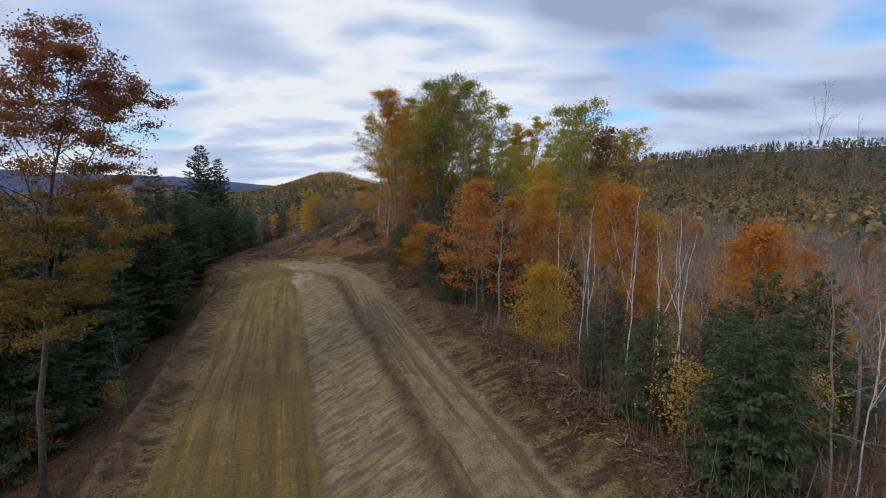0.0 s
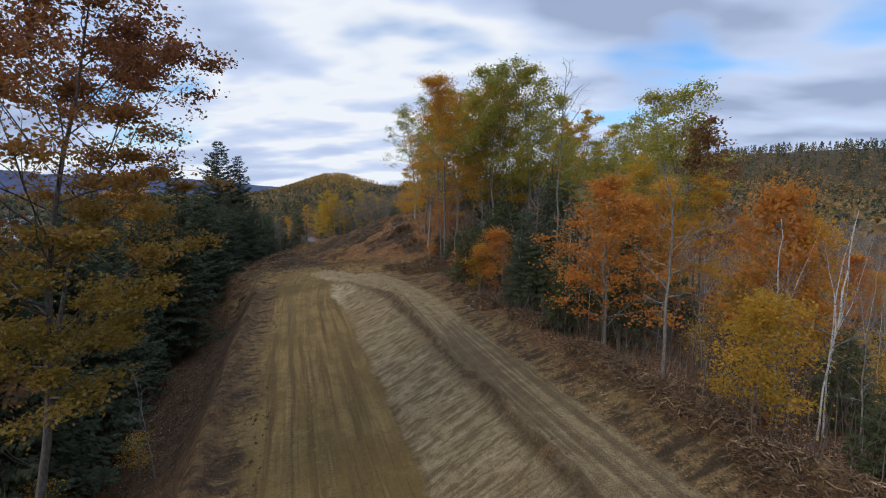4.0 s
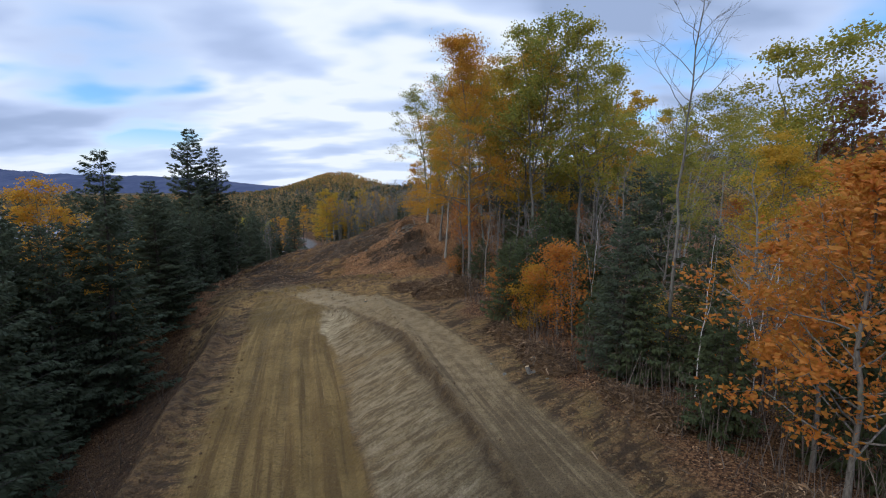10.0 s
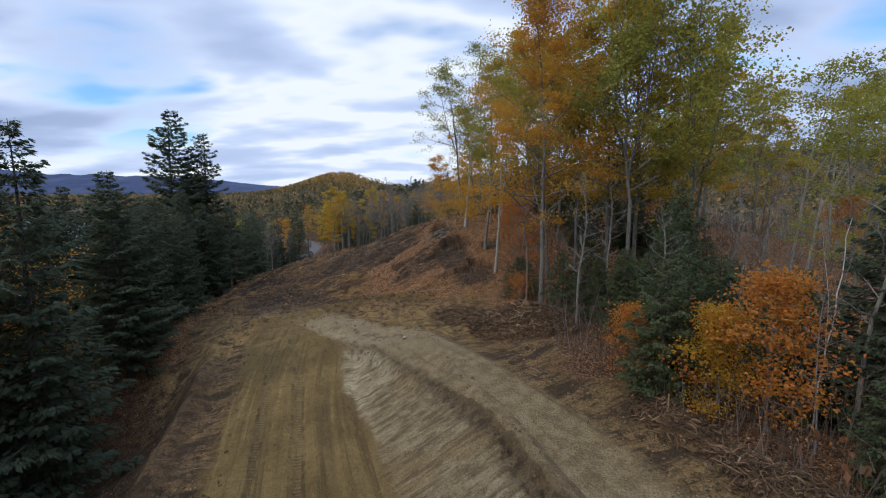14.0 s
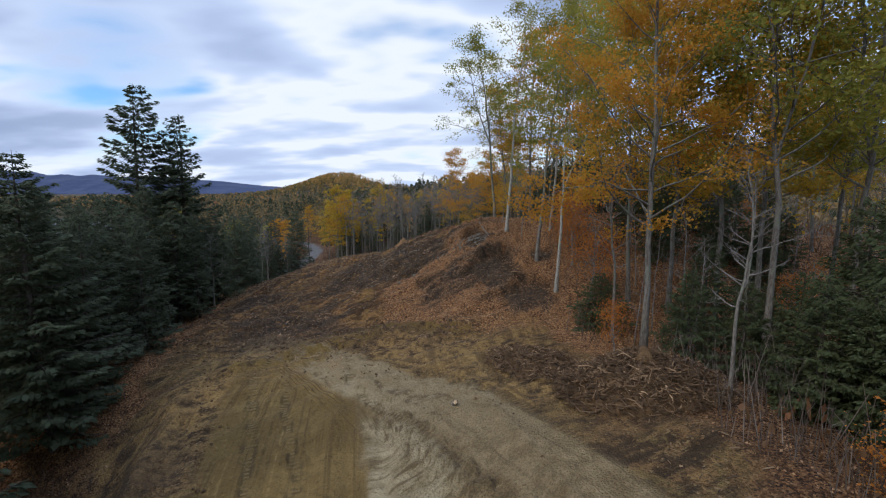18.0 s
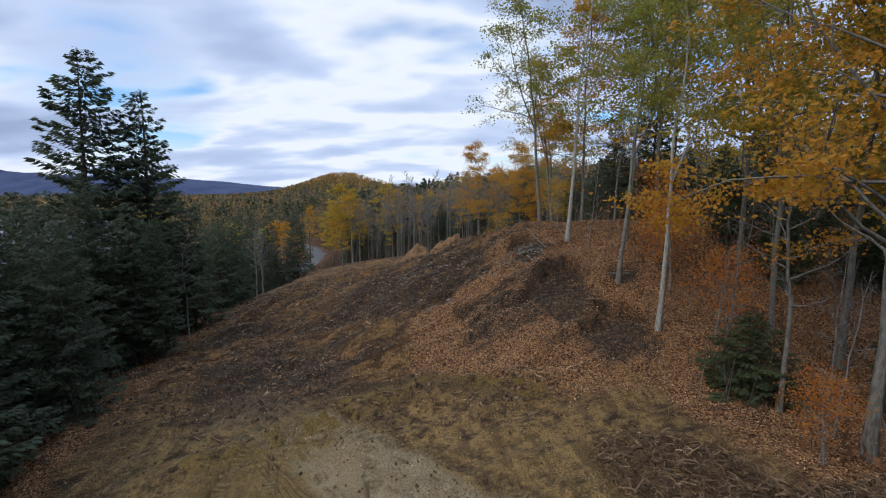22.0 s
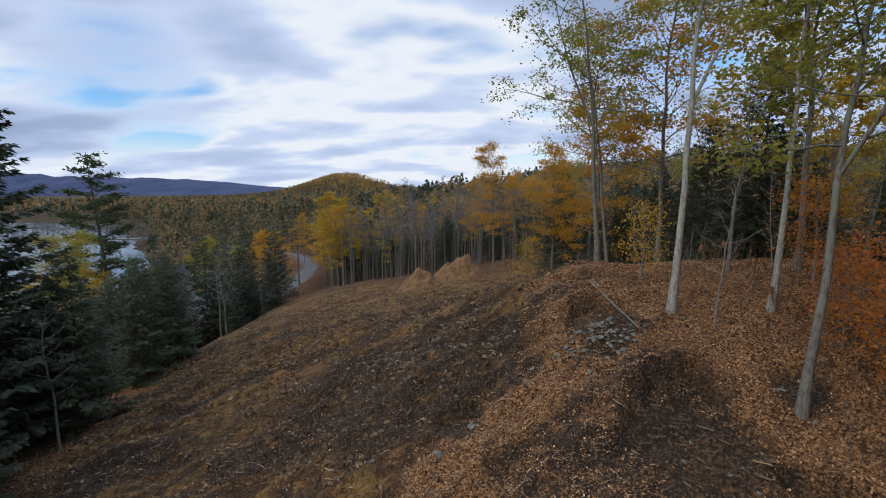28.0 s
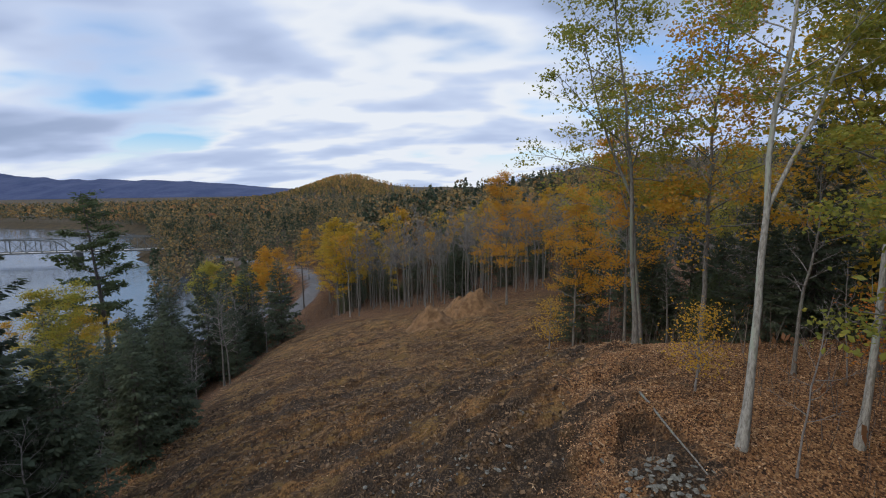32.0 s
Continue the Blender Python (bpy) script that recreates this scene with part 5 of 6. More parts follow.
scatter(34, (-7, 18), (44, 67), ["bare_mid", "bare_thin", "young_hemlock", "bare_mid", "bare_thin", "young_hemlock", "bare_thin"], 1.4, lambda x, y: x - float(border(y)) > 12.4, 0.7, 1.0)
scatter(24, (3, 20), (14, 46), ["young_hemlock", "bare_thin", "young_hemlock"], 2.3, lambda x, y: 13.4 < x - float(border(y)) < 22, 0.45, 0.95)
scatter(5, (6, 24), (10, 34), ["young_hemlock"], 2.2, lambda x, y: x - float(border(y)) > 14, 0.5, 0.9)
scatter(12, (8, 40), (20, 60), ["small_gold", "small_amber", "young_hemlock", "red"], 3.0, lambda x, y: x - float(border(y)) > 22, 0.7, 1.1)
scatter(20, (1, 34), (70, 116), ["gold_far", "oak", "amber_far", "oak_tall", "bare_far", "oak_tall"], 3.2, smin=0.8, smax=1.0)
scatter(26, (-7, 16), (94, 116), ["hemlock_b", "hemlock", "hemlock_b", "bare_mid"], 1.9, smin=0.5, smax=0.74)
scatter(12, (-2, 10), (74, 102), ["young_hemlock"], 2.0, smin=0.5, smax=1.0)
scatter(62, (-9, 18), (66, 114), ["bare_thin", "bare_mid", "young_hemlock", "sapling_red", "bare_thin"], 1.3, smin=0.6, smax=1.0)
scatter(18, (-12.5, 2), (94, 134), ["oak_thin", "hemlock_b", "bare_far", "amber", "hemlock_b", "bare_mid"], 2.4, smin=0.62, smax=0.85)
# the stand beyond the heaps
scatter(4, (-50, 4), (142, 156), ["amber_far", "gold_far"], 5.0, smin=0.7, smax=0.85)
scatter(125, (-50, 6), (137, 160), ["bare_far", "bare_far", "bare_far", "bare_mid", "bare_far", "bare_far", "bare_far", "bare_far", "bare_far", "poplar_b"], 1.3, smin=0.66, smax=0.9)
scatter(60, (-48, 8), (146, 172), ["hemlock_far", "hemlock_far", "bare_far", "young_hemlock"], 2.0, smin=0.5, smax=0.72)
scatter(34, (-54, 14), (166, 215), ["bare_far", "gold_far", "hemlock_far", "bare_far", "amber_far", "hemlock_far", "poplar"], 3.2, smin=0.7, smax=0.92)
scatter(9, (-54, -45), (146, 182), ["gold_far", "amber_far", "gold_far"], 3.0, smin=0.7, smax=0.85)
scatter(9, (-84, -66), (172, 215), ["amber_far", "gold_far", "olive_mid"], 4.0, smin=0.7, smax=0.95)
# the wood goes on behind and to both sides of the lane
scatter(34, (-75, -6), (-40, 22), ["hemlock_far", "olive_mid", "hemlock_far", "poplar_b"], 4.5, lambda x, y: x - float(border(y)) < -20, 0.8, 1.1)
scatter(34, (20, 78), (-40, 40), ["bare_thin", "small_gold", "bare_mid", "olive_mid", "birch_b"], 4.0, lambda x, y: x - float(border(y)) > 18, 0.8, 1.1)
# low ground on the far side
scatter(80, (18, 100), (20, 115), ["bare_thin", "bare_mid", "bare_mid", "bare_thin", "small_gold", "birch_b", "small_amber"], 2.2, lambda x, y: x - float(border(y)) > 26, 0.8, 1.1)

for key in KIND:
    proto = KIND[key]
    for o in list(proto.children_recursive) + [proto]:
        bpy.data.objects.remove(o)

# ---- far woods ----
def far_woods(name, n, sampler, seed, hmin, hmax, facets=34, label="", tint_of=None, spray=0.19, mat=FAR_MIX):
    rng = np.random.default_rng(seed)
    x, y = sampler(rng, n)
    ok = (river_mask(x, y) < 0.02) & (road_near(x, y) > 8)
    x, y = x[ok], y[ok]
    n = len(x)
    z = land(x, y)
    h = rng.uniform(hmin, hmax, n)
    tint = rng.uniform(0, 1, n) if tint_of is None else tint_of(rng, x, y)
    con = tint < 0.33
    r = np.where(con, h * 0.20, h * 0.30)
    q = rng.uniform(0, 1, (n, facets))
    az = rng.uniform(0, 2 * np.pi, (n, facets))
    prof = np.where(con[:, None], (1 - q) ** 0.8 + 0.05, np.sqrt(np.clip(1 - (1.75 * q - 0.8) ** 2, 0.03, 1)))
    rr = r[:, None] * prof * rng.uniform(0.65, 1.1, (n, facets))
    low = np.where(con, 0.08, 0.28)[:, None]
    c = np.stack([x[:, None] + np.cos(az) * rr, y[:, None] + np.sin(az) * rr, z[:, None] + h[:, None] * (low + (1 - low) * q)], -1).reshape(-1, 3)
    v, f = leaf_quads(c, 1.0, rng, 0.3, 0.9)
    s = np.repeat(np.repeat((h * spray)[:, None], facets, 1).ravel(), 4)[:, None]
    v = (v - np.repeat(c, 4, 0)) * s + np.repeat(c, 4, 0)
    me = mesh_np(name, v, f, mat)
    a = me.attributes.new("tint", "FLOAT", "POINT")
    a.data.foreach_set("value", np.repeat(tint, facets * 4).astype(np.float32))
    return tagged(new(name, me), label, "woods", kind="stuff")


def box(x0, x1, y0, y1):
    return lambda rng, n: (rng.uniform(x0, x1, n), rng.uniform(y0, y1, n))


def hilly(cx, cy, sx, sy):
    return lambda rng, n: (rng.normal(cx, sx, n), cy + rng.normal(0, sy, n))


# gold gathers towards the summit, painting in the sun on the hilltop
far_woods("distant_woods", 2600, hilly(-376, 1340, 150, 120), 1, 8, 14, 18, "wooded hill in yellow, orange and green", lambda rng, x, y: np.where(rng.uniform(size=len(x)) < 0.24 + 0.5 * (1 - sstep(14, 50, land(x, y))), rng.uniform(0.0, 0.2, len(x)), np.clip(rng.normal(0.72, 0.24, len(x)) + 0.12 * (land(x, y) < 34), 0, 1)), 0.19, FAR_LIT_GOLD)
far_woods("distant_woods", 2600, box(-700, 500, 320, 1250), 2, 9, 16, 40, "mixed autumn woods on the valley floor", lambda rng, x, y: np.where(rng.uniform(size=len(x)) < 0.5, rng.uniform(0.05, 0.3, len(x)), rng.uniform(0.33, 0.7, len(x))), 0.13)
far_woods("distant_woods", 4600, box(40, 1000, 320, 880), 3, 10, 17, 32, "wooded ridge of oaks, maples and dark pines", lambda rng, x, y: np.where(rng.uniform(size=len(x)) < 0.34 + 0.55 * sstep(25, 52, land(x, y)), rng.uniform(0.05, 0.3, len(x)), rng.uniform(0.42, 0.95, len(x)) ** 1.1), 0.12)
far_woods("distant_woods", 850, box(-75, 70, 185, 340), 4, 11, 17, 80, "autumn woods behind the clearing", lambda rng, x, y: np.where(rng.uniform(size=len(x)) < 0.6, rng.uniform(0.05, 0.3, len(x)), rng.uniform(0.40, 0.75, len(x))), 0.09)
far_woods("distant_woods", 900, box(70, 420, 100, 330), 5, 7, 13, 30, "woods on the low ground", lambda rng, x, y: np.where(rng.uniform(size=len(x)) < 0.14, rng.uniform(0.1, 0.3, len(x)), rng.uniform(0.38, 0.72, len(x))))
far_woods("distant_woods", 1300, box(-330, -62, 205, 500), 7, 9, 15, 120, "russet and green woods along the river bank", lambda rng, x, y: np.where(rng.uniform(size=len(x)) < 0.45, rng.uniform(0.05, 0.3, len(x)), rng.uniform(0.33, 0.6, len(x))), 0.07)
far_woods("distant_woods", 3600, lambda rng, n: (rng.uniform(-1500, -160, n), rng.uniform(330, 1000, n)), 6, 9, 15, 16, "russet woods beyond the river", lambda rng, x, y: np.clip(rng.normal(0.55, 0.25, len(x)), 0, 1))

# far ranges, the blue of the haze painted into their base colour
m_far = two_tone("hazed_forest", (0.014, 0.026, 0.068), (0.036, 0.047, 0.094), 0.006, 0.95, 0.0, 0.03)


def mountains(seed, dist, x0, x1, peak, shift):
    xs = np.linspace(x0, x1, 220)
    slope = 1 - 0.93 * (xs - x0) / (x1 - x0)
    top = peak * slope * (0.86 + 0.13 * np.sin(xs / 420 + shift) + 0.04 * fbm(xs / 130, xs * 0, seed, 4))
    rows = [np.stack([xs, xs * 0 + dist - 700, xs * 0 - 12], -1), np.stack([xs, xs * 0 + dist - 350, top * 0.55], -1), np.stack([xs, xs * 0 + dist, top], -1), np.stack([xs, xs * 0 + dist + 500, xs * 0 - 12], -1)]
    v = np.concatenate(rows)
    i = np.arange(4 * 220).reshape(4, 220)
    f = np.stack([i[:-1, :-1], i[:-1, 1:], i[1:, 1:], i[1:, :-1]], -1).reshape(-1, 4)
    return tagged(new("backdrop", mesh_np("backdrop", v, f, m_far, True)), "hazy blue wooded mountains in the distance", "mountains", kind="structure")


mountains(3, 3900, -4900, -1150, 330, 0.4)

# ---- undergrowth, leaf litter, debris ----
def region(rng, n, xr, yr, keep):
    """Random places in a box that pass the test."""
    x, y = rng.uniform(*xr, n), rng.uniform(*yr, n)
    ok = keep(x, y)
    return x[ok], y[ok]


def wild(x, y):
    return (clearing(x, y) < 0.25) & (road_near(x, y) > 5) & (river_mask(x, y) < 0.02)


def stems(name, seed, x, y, hmin, hmax, width, label, mat, twigs=2):
    """Thin leaning stems with side twigs, as dense brush."""
    rng = np.random.default_rng(seed)
    n = len(x)
    z = height(x, y) - 0.05
    h = rng.uniform(hmin, hmax, n) * rng.uniform(0.6, 1.0, n)
    base = np.stack([x, y, z], -1)
    d = np.stack([rng.normal(0, 0.16, n), rng.normal(0, 0.16, n), np.ones(n)], -1)
    segs = [(base, base + d * h[:, None], np.full(n, width))]
    for _ in range(twigs):
        s = rng.uniform(0.35, 0.9, n)[:, None]
        b0 = base + d * h[:, None] * s
        e = b0 + np.stack([rng.normal(0, 0.5, n), rng.normal(0, 0.5, n), rng.uniform(0.3, 0.9, n)], -1) * (h * 0.30)[:, None]
        segs.append((b0, e, np.full(n, width * 0.55)))
    V = []
    for p, q, w in segs:
        a = rng.uniform(0, np.pi, len(p))
        off = np.stack([np.cos(a), np.sin(a), 0 * a], -1) * w[:, None] * 0.5
        V.append(np.stack([p - off, p + off, q + off * 0.35, q - off * 0.35], 1).reshape(-1, 3))
    V = np.concatenate(V)
    return tagged(new(name, mesh_np(name, V, np.arange(len(V)).reshape(-1, 4), mat)), label, "undergrowth", kind="stuff")


rg = np.random.default_rng(101)
x, y = region(rg, 13000, (-8, 30), (8, 68), lambda x, y: wild(x, y) & (x - border(y) > 11.6))
stems("undergrowth", 1, x, y, 0.8, 3.4, 0.035, "grey-brown leafless brush under the trees", BRUSH)
x, y = region(rg, 5000, (-14, 26), (68, 134), lambda x, y: wild(x, y) & ((x > -10.5) | (y > 102)))
stems("undergrowth", 2, x, y, 0.7, 3.0, 0.035, "grey-brown leafless brush under the trees", BRUSH)
x, y = region(rg, 3500, (-62, -14), (6, 135), lambda x, y: wild(x, y) & (x - border(y) < -13.0))
stems("undergrowth", 3, x, y, 0.8, 3.0, 0.035, "dark brush on the slope below the lane", BRUSH)
x, y = region(rg, 1500, (-56, 10), (141, 175), wild)
stems("undergrowth", 4, x, y, 1.2, 5.0, 0.05, "dense thin stems beyond the clearing", BRUSH)
x, y = region(rg, 13000, (24, 190), (30, 205), lambda x, y: wild(x, y) & (x - border(y) > 36))
stems("undergrowth", 5, x, y, 5.0, 11.0, 0.09, "grey leafless thicket on the low ground", THICKET, 5)


def leaf_carpet(name, seed, x, y, size, label, mat, lift=0.02, jumble=0.0):
    rng = np.random.default_rng(seed)
    n = len(x)
    c = np.stack([x, y, height(x, y) + lift + jumble * rng.uniform(0, 1, n)], -1)
    a = rng.uniform(0, 2 * np.pi, n)
    s = size * rng.uniform(0.6, 1.3, n)
    tilt = rng.normal(0, 0.35 + jumble, (n, 2)) * s[:, None]
    ax = np.stack([np.cos(a) * s, np.sin(a) * s, tilt[:, 0]], -1) * 0.6
    bx = np.stack([-np.sin(a) * s, np.cos(a) * s, tilt[:, 1]], -1) * 0.38
    upz = np.zeros((n, 3))
    upz[:, 2] = s * 0.12
    V = np.stack([c - ax, c + bx + upz, c + ax, c - bx + upz], 1).reshape(-1, 3)
    return tagged(new(name, mesh_np(name, V, np.arange(4 * n).reshape(-1, 4), mat)), label, "leaf litter", kind="stuff")


x, y = region(rg, 200000, (-25, 2), (66, 104), lambda x, y: (clearing(x + 0.8 * fbm(x, y, 5, 2), y) < 0.4) & (rg.uniform(size=len(x)) < 0.25 + 0.75 * (vnoise(x / 1.5, y / 1.5, 8) > -0.35)) & np.all([np.hypot(x - px, y - py) > r * (0.85 + 0.3 * vnoise(x * 1.3, y * 1.3, 9)) for px, py, r, d in PITS], axis=0))
leaf_carpet("fallen_leaves", 1, x, y, 0.065, "copper brown fallen leaves covering the knoll", DEAD_LEAF)
x, y = region(rg, 60000, (-10, 20), (10, 66), lambda x, y: wild(x, y) & (x - border(y) > 10.4) & (x - border(y) < 20))
leaf_carpet("fallen_leaves", 2, x, y, 0.09, "brown fallen leaves along the edge of the wood", SHADED_LEAF)
x, y = region(rg, 26000, (-48, -10), (5, 118), lambda x, y: (clearing(x, y) < 0.6) & (x - border(y) < -10.8) & (x - border(y) > -24))
leaf_carpet("fallen_leaves", 3, x, y, 0.12, "brown fallen leaves on the slope below the lane", SHADED_LEAF)
x, y = region(rg, 26000, (-46, -9), (68, 128), lambda x, y: (clearing(x, y) > 0.5) & (y > 71 + 2 * vnoise(x / 3, y / 3, 4)) & (rg.uniform(size=len(x)) < 0.15 + 0.6 * (vnoise(x / 1.8, y / 1.2, 18) > 0.25)))
leaf_carpet("fallen_leaves", 4, x, y, 0.085, "scattered dead leaves on the cleared ground", DEAD_LEAF)
x, y = region(rg, 16000, (-9, 30), (10, 110), lambda x, y: wild(x, y) & (x - border(y) > 12.2) & (vnoise(x / 2.5, y / 2.5, 77) > 0.1))
leaf_carpet("low_shrubs", 5, x, y, 0.2, "low russet shrubs under the trees", RUSSET, 0.1, 1.1)


def stick_mesh(seed, length, r):
    """A crooked broken stick or root, with a stub."""
    rng = np.random.default_rng(seed)
    w = Wood()
    p = curve_pts((-length / 2, 0, 0), (1, rng.uniform(-0.3, 0.3), rng.uniform(-0.1, 0.25)), length, rng, 0.42, 0.0, 5)
    w.tube(p, r * np.linspace(1, 0.45, 6), 5)
    q = curve_pts(p[3], (0.7, rng.uniform(-1, 1), 0.5), length * 0.3, rng, 0.2, 0.0, 3)
    w.tube(q, r * np.linspace(0.6, 0.25, 4), 4)
    return w.mesh("stick", ROOT)


STICKS = [stick_mesh(200 + i, L, r) for i, (L, r) in enumerate(((0.8, 0.022), (1.2, 0.026), (1.6, 0.028), (0.5, 0.07), (2.0, 0.026), (1.0, 0.016), (1.3, 0.018)))]


def heap_mesh(name, seed, L, W, H, mat, lump=0.3, sharp=1.0, rows=20, cols=26):
    """A low mound of loose stuff whose rim runs out on the ground."""
    a, r = np.meshgrid(np.linspace(0, 2 * np.pi, cols, endpoint=False), np.linspace(0, 1, rows))
    gx, gy = np.cos(a) * r * L / 2, np.sin(a) * r * W / 2
    z = H * (1 - r ** sharp) * (1 + lump * fbm(gx / 0.8 + seed, gy / 0.8, seed, 3)) - 0.12 * r
    i = np.arange(rows * cols).reshape(rows, cols)
    nx = np.roll(i, -1, axis=1)
    return np.stack([gx, gy, z], -1), np.stack([i[:-1], nx[:-1], nx[1:], i[1:]], -1).reshape(-1, 4), mat


def set_on_ground(v, x, y, turn):
    c, s = math.cos(turn), math.sin(turn)
    wx, wy = x + v[..., 0] * c - v[..., 1] * s, y + v[..., 0] * s + v[..., 1] * c
    z0 = ground_at(x, y)
    out = np.array(v)
    out[..., 2] = v[..., 2] + height(wx, wy) - z0
    return out.reshape(-1, 3)


pr = random.Random(31)
SOIL = two_tone("pile_soil", (0.05, 0.03, 0.014), (0.15, 0.09, 0.04), 2.5, 0.95, 0.06)


def brush_pile(x, y, L, W, H, turn, n, label):
    pile = tagged(new("brush_pile"), label, "brush pile", "brush piles along the track")
    t = radians(turn)
    pile.matrix_world = pose(x, y, ground_at(x, y), 0, 0, turn)
    v, f, mat = heap_mesh("soil_mound", pr.randint(1, 99), L, W, H * 0.8, SOIL, 0.35, 2.0)
    part("soil_mound", mesh_np("soil_mound", set_on_ground(v, x, y, t), f, mat, True), pile, "dark soil and roots")
    for _ in range(n):
        a, r = pr.uniform(0, 6.283), math.sqrt(pr.random())
        lx, ly = math.cos(a) * r * L * 0.48, math.sin(a) * r * W * 0.48
        wx, wy = x + lx * math.cos(t) - ly * math.sin(t), y + lx * math.sin(t) + ly * math.cos(t)
        gz = ground_at(wx, wy) - ground_at(x, y)
        o = part("stick", pr.choice(STICKS), pile)
        o.matrix_local = pose(lx, ly, gz + H * 0.85 * (1 - r * r) + pr.uniform(0.0, 0.3), pr.uniform(-25, 25), pr.uniform(-38, 38), pr.uniform(0, 360)) @ Matrix.Scale(pr.uniform(0.24, 0.6) * min(1.0, W / 3.0), 4)
    rng = np.random.default_rng(pr.randint(1, 9999))
    k = n * 50
    a, r = rng.uniform(0, 6.283, k), np.sqrt(rng.uniform(0, 1, k))
    lx, ly = np.cos(a) * r * L * 0.52, np.sin(a) * r * W * 0.52
    c = np.stack([lx, ly, H * 0.85 * (1 - r * r) + rng.uniform(0, 0.3, k)], -1)
    c = set_on_ground(c, x, y, t)
    d = rng.normal(size=(k, 3)) * np.array([1, 1, 0.4]) * rng.uniform(0.04, 0.22, (k, 1))
    o = np.cross(d, rng.normal(size=(k, 3)))
    o = o / (np.linalg.norm(o, axis=1, keepdims=True) + 1e-9) * rng.uniform(0.009, 0.028, (k, 1))
    mid = c + rng.normal(size=(k, 3)) * np.linalg.norm(d, axis=1, keepdims=True) * np.array([0.3, 0.3, 0.35])       # crooked roots
    V = np.stack([c - d - o, c - d + o, mid + o, mid - o, c + d + o * 0.5, c + d - o * 0.5], 1).reshape(-1, 3)
    i = np.arange(k)[:, None] * 6
    tagged(part("twig", mesh_np("twig", V, np.concatenate([i + np.array([[0, 1, 2, 3]]), i + np.array([[3, 2, 4, 5]])]), ROOT), pile), kind="stuff")
    return pile


for spec in ((5.3, 20.8, 7.0, 2.2, 1.25, 112, 80), (3.7, 27.0, 6.0, 2.4, 1.1, 110, 60), (1.8, 32.4, 6.0, 2.2, 0.9, 112, 46), (-1.0, 40.6, 5.0, 1.8, 0.6, 112, 28), (-4.0, 46.6, 5.0, 2.0, 0.7, 112, 36),
             (-5.6, 51.0, 4.5, 1.8, 0.6, 112, 24), (-9.2, 64.3, 7.6, 5.0, 1.6, 170, 130), (-13.4, 68.4, 6.0, 4.0, 0.35, 130, 44), (7.6, 14.5, 4.0, 2.0, 0.7, 112, 24)):
    brush_pile(*spec, "tangled pile of bulldozed roots, branches and splintered wood")


def stone_mesh(seed):
    rng = np.random.default_rng(seed)
    bm = bmesh.new()
    bmesh.ops.create_icosphere(bm, subdivisions=1, radius=0.5)
    sx, sy, sz = rng.uniform(0.7, 1.3), rng.uniform(0.6, 1.0), rng.uniform(0.2, 0.42)
    for vv in bm.verts:
        k = rng.uniform(0.75, 1.15)
        vv.co = Vector((vv.co.x * sx * k, vv.co.y * sy * k, vv.co.z * sz * k))
    me = bpy.data.meshes.new("stone")
    bm.to_mesh(me)
    bm.free()
    me.materials.append(STONE)
    return me


STONES = [stone_mesh(300 + i) for i in range(6)]
for cx, cy, sx, sy, n, big_ in ((-15.9, 85.9, 0.75, 0.45, 90, 0.31), (-17.2, 85.4, 0.9, 0.4, 24, 0.26), (-21.4, 88.9, 1.0, 0.6, 34, 0.25), (-25.0, 90.4, 1.3, 0.7, 30, 0.24), (-14.2, 80.6, 1.3, 1.2, 16, 0.2), (-21.6, 84.2, 0.4, 0.4, 4, 0.42), (-5.4, 46.4, 0.8, 1.0, 8, 0.34), (-22.0, 86.0, 4.0, 2.5, 24, 0.18), (-9.9, 82.8, 0.6, 0.5, 7, 0.26)):
    for _ in range(n):
        x, y = pr.gauss(cx, sx), pr.gauss(cy, sy)
        s = big_ * pr.uniform(0.45, 1.2)
        o = tagged(new("stone", pr.choice(STONES)), "pale grey broken stone lying in dark soil", "stone", "stones on the knoll")
        o.matrix_world = pose(x, y, ground_at(x, y) + 0.08 * s, pr.uniform(-25, 25), pr.uniform(-25, 25), pr.uniform(0, 360)) @ Matrix.Scale(s, 4)


def chips(name, seed, x, y, lmin, lmax, w, label, mat, cat):
    """Splinters, clods and small stones lying about: little three-sided blocks."""
    rng = np.random.default_rng(seed)
    n = len(x)
    c = np.stack([x, y, height(x, y) + 0.02], -1)
    a = rng.uniform(0, np.pi * 2, n)
    L = rng.uniform(lmin, lmax, n)[:, None]
    W = (w * rng.uniform(0.5, 1.4, n))[:, None]
    d = np.stack([np.cos(a), np.sin(a), rng.normal(0, 0.22, n)], -1) * L * 0.5
    s = np.stack([-np.sin(a), np.cos(a), 0 * a], -1) * W * 0.5
    u_ = np.zeros((n, 3))
    u_[:, 2] = W[:, 0] * 0.8
    V = np.stack([c - d - s, c - d + s, c - d * 0.8 + u_, c + d - s, c + d + s, c + d * 0.8 + u_], 1).reshape(-1, 3)
    i = np.arange(n)[:, None] * 6
    F = np.concatenate([i + np.array([[0, 3, 5, 2]]), i + np.array([[1, 2, 5, 4]]), i + np.array([[0, 1, 4, 3]]), i + np.array([[0, 2, 1, 1]])[:, [0, 1, 2, 2]] * 0 + i * 0 + np.array([[0, 2, 5, 3]])])[: 3 * n]
    return tagged(new(name, mesh_np(name, V, F, mat)), label, cat, kind="stuff")


x, y = region(rg, 17000, (-48, -8), (72, 134), lambda x, y: (clearing(x, y) > 0.3) | (x < -12))
chips("wood_debris", 1, x, y, 0.08, 0.55, 0.032, "splintered sticks and roots strewn over the clearing", STICK, "debris")
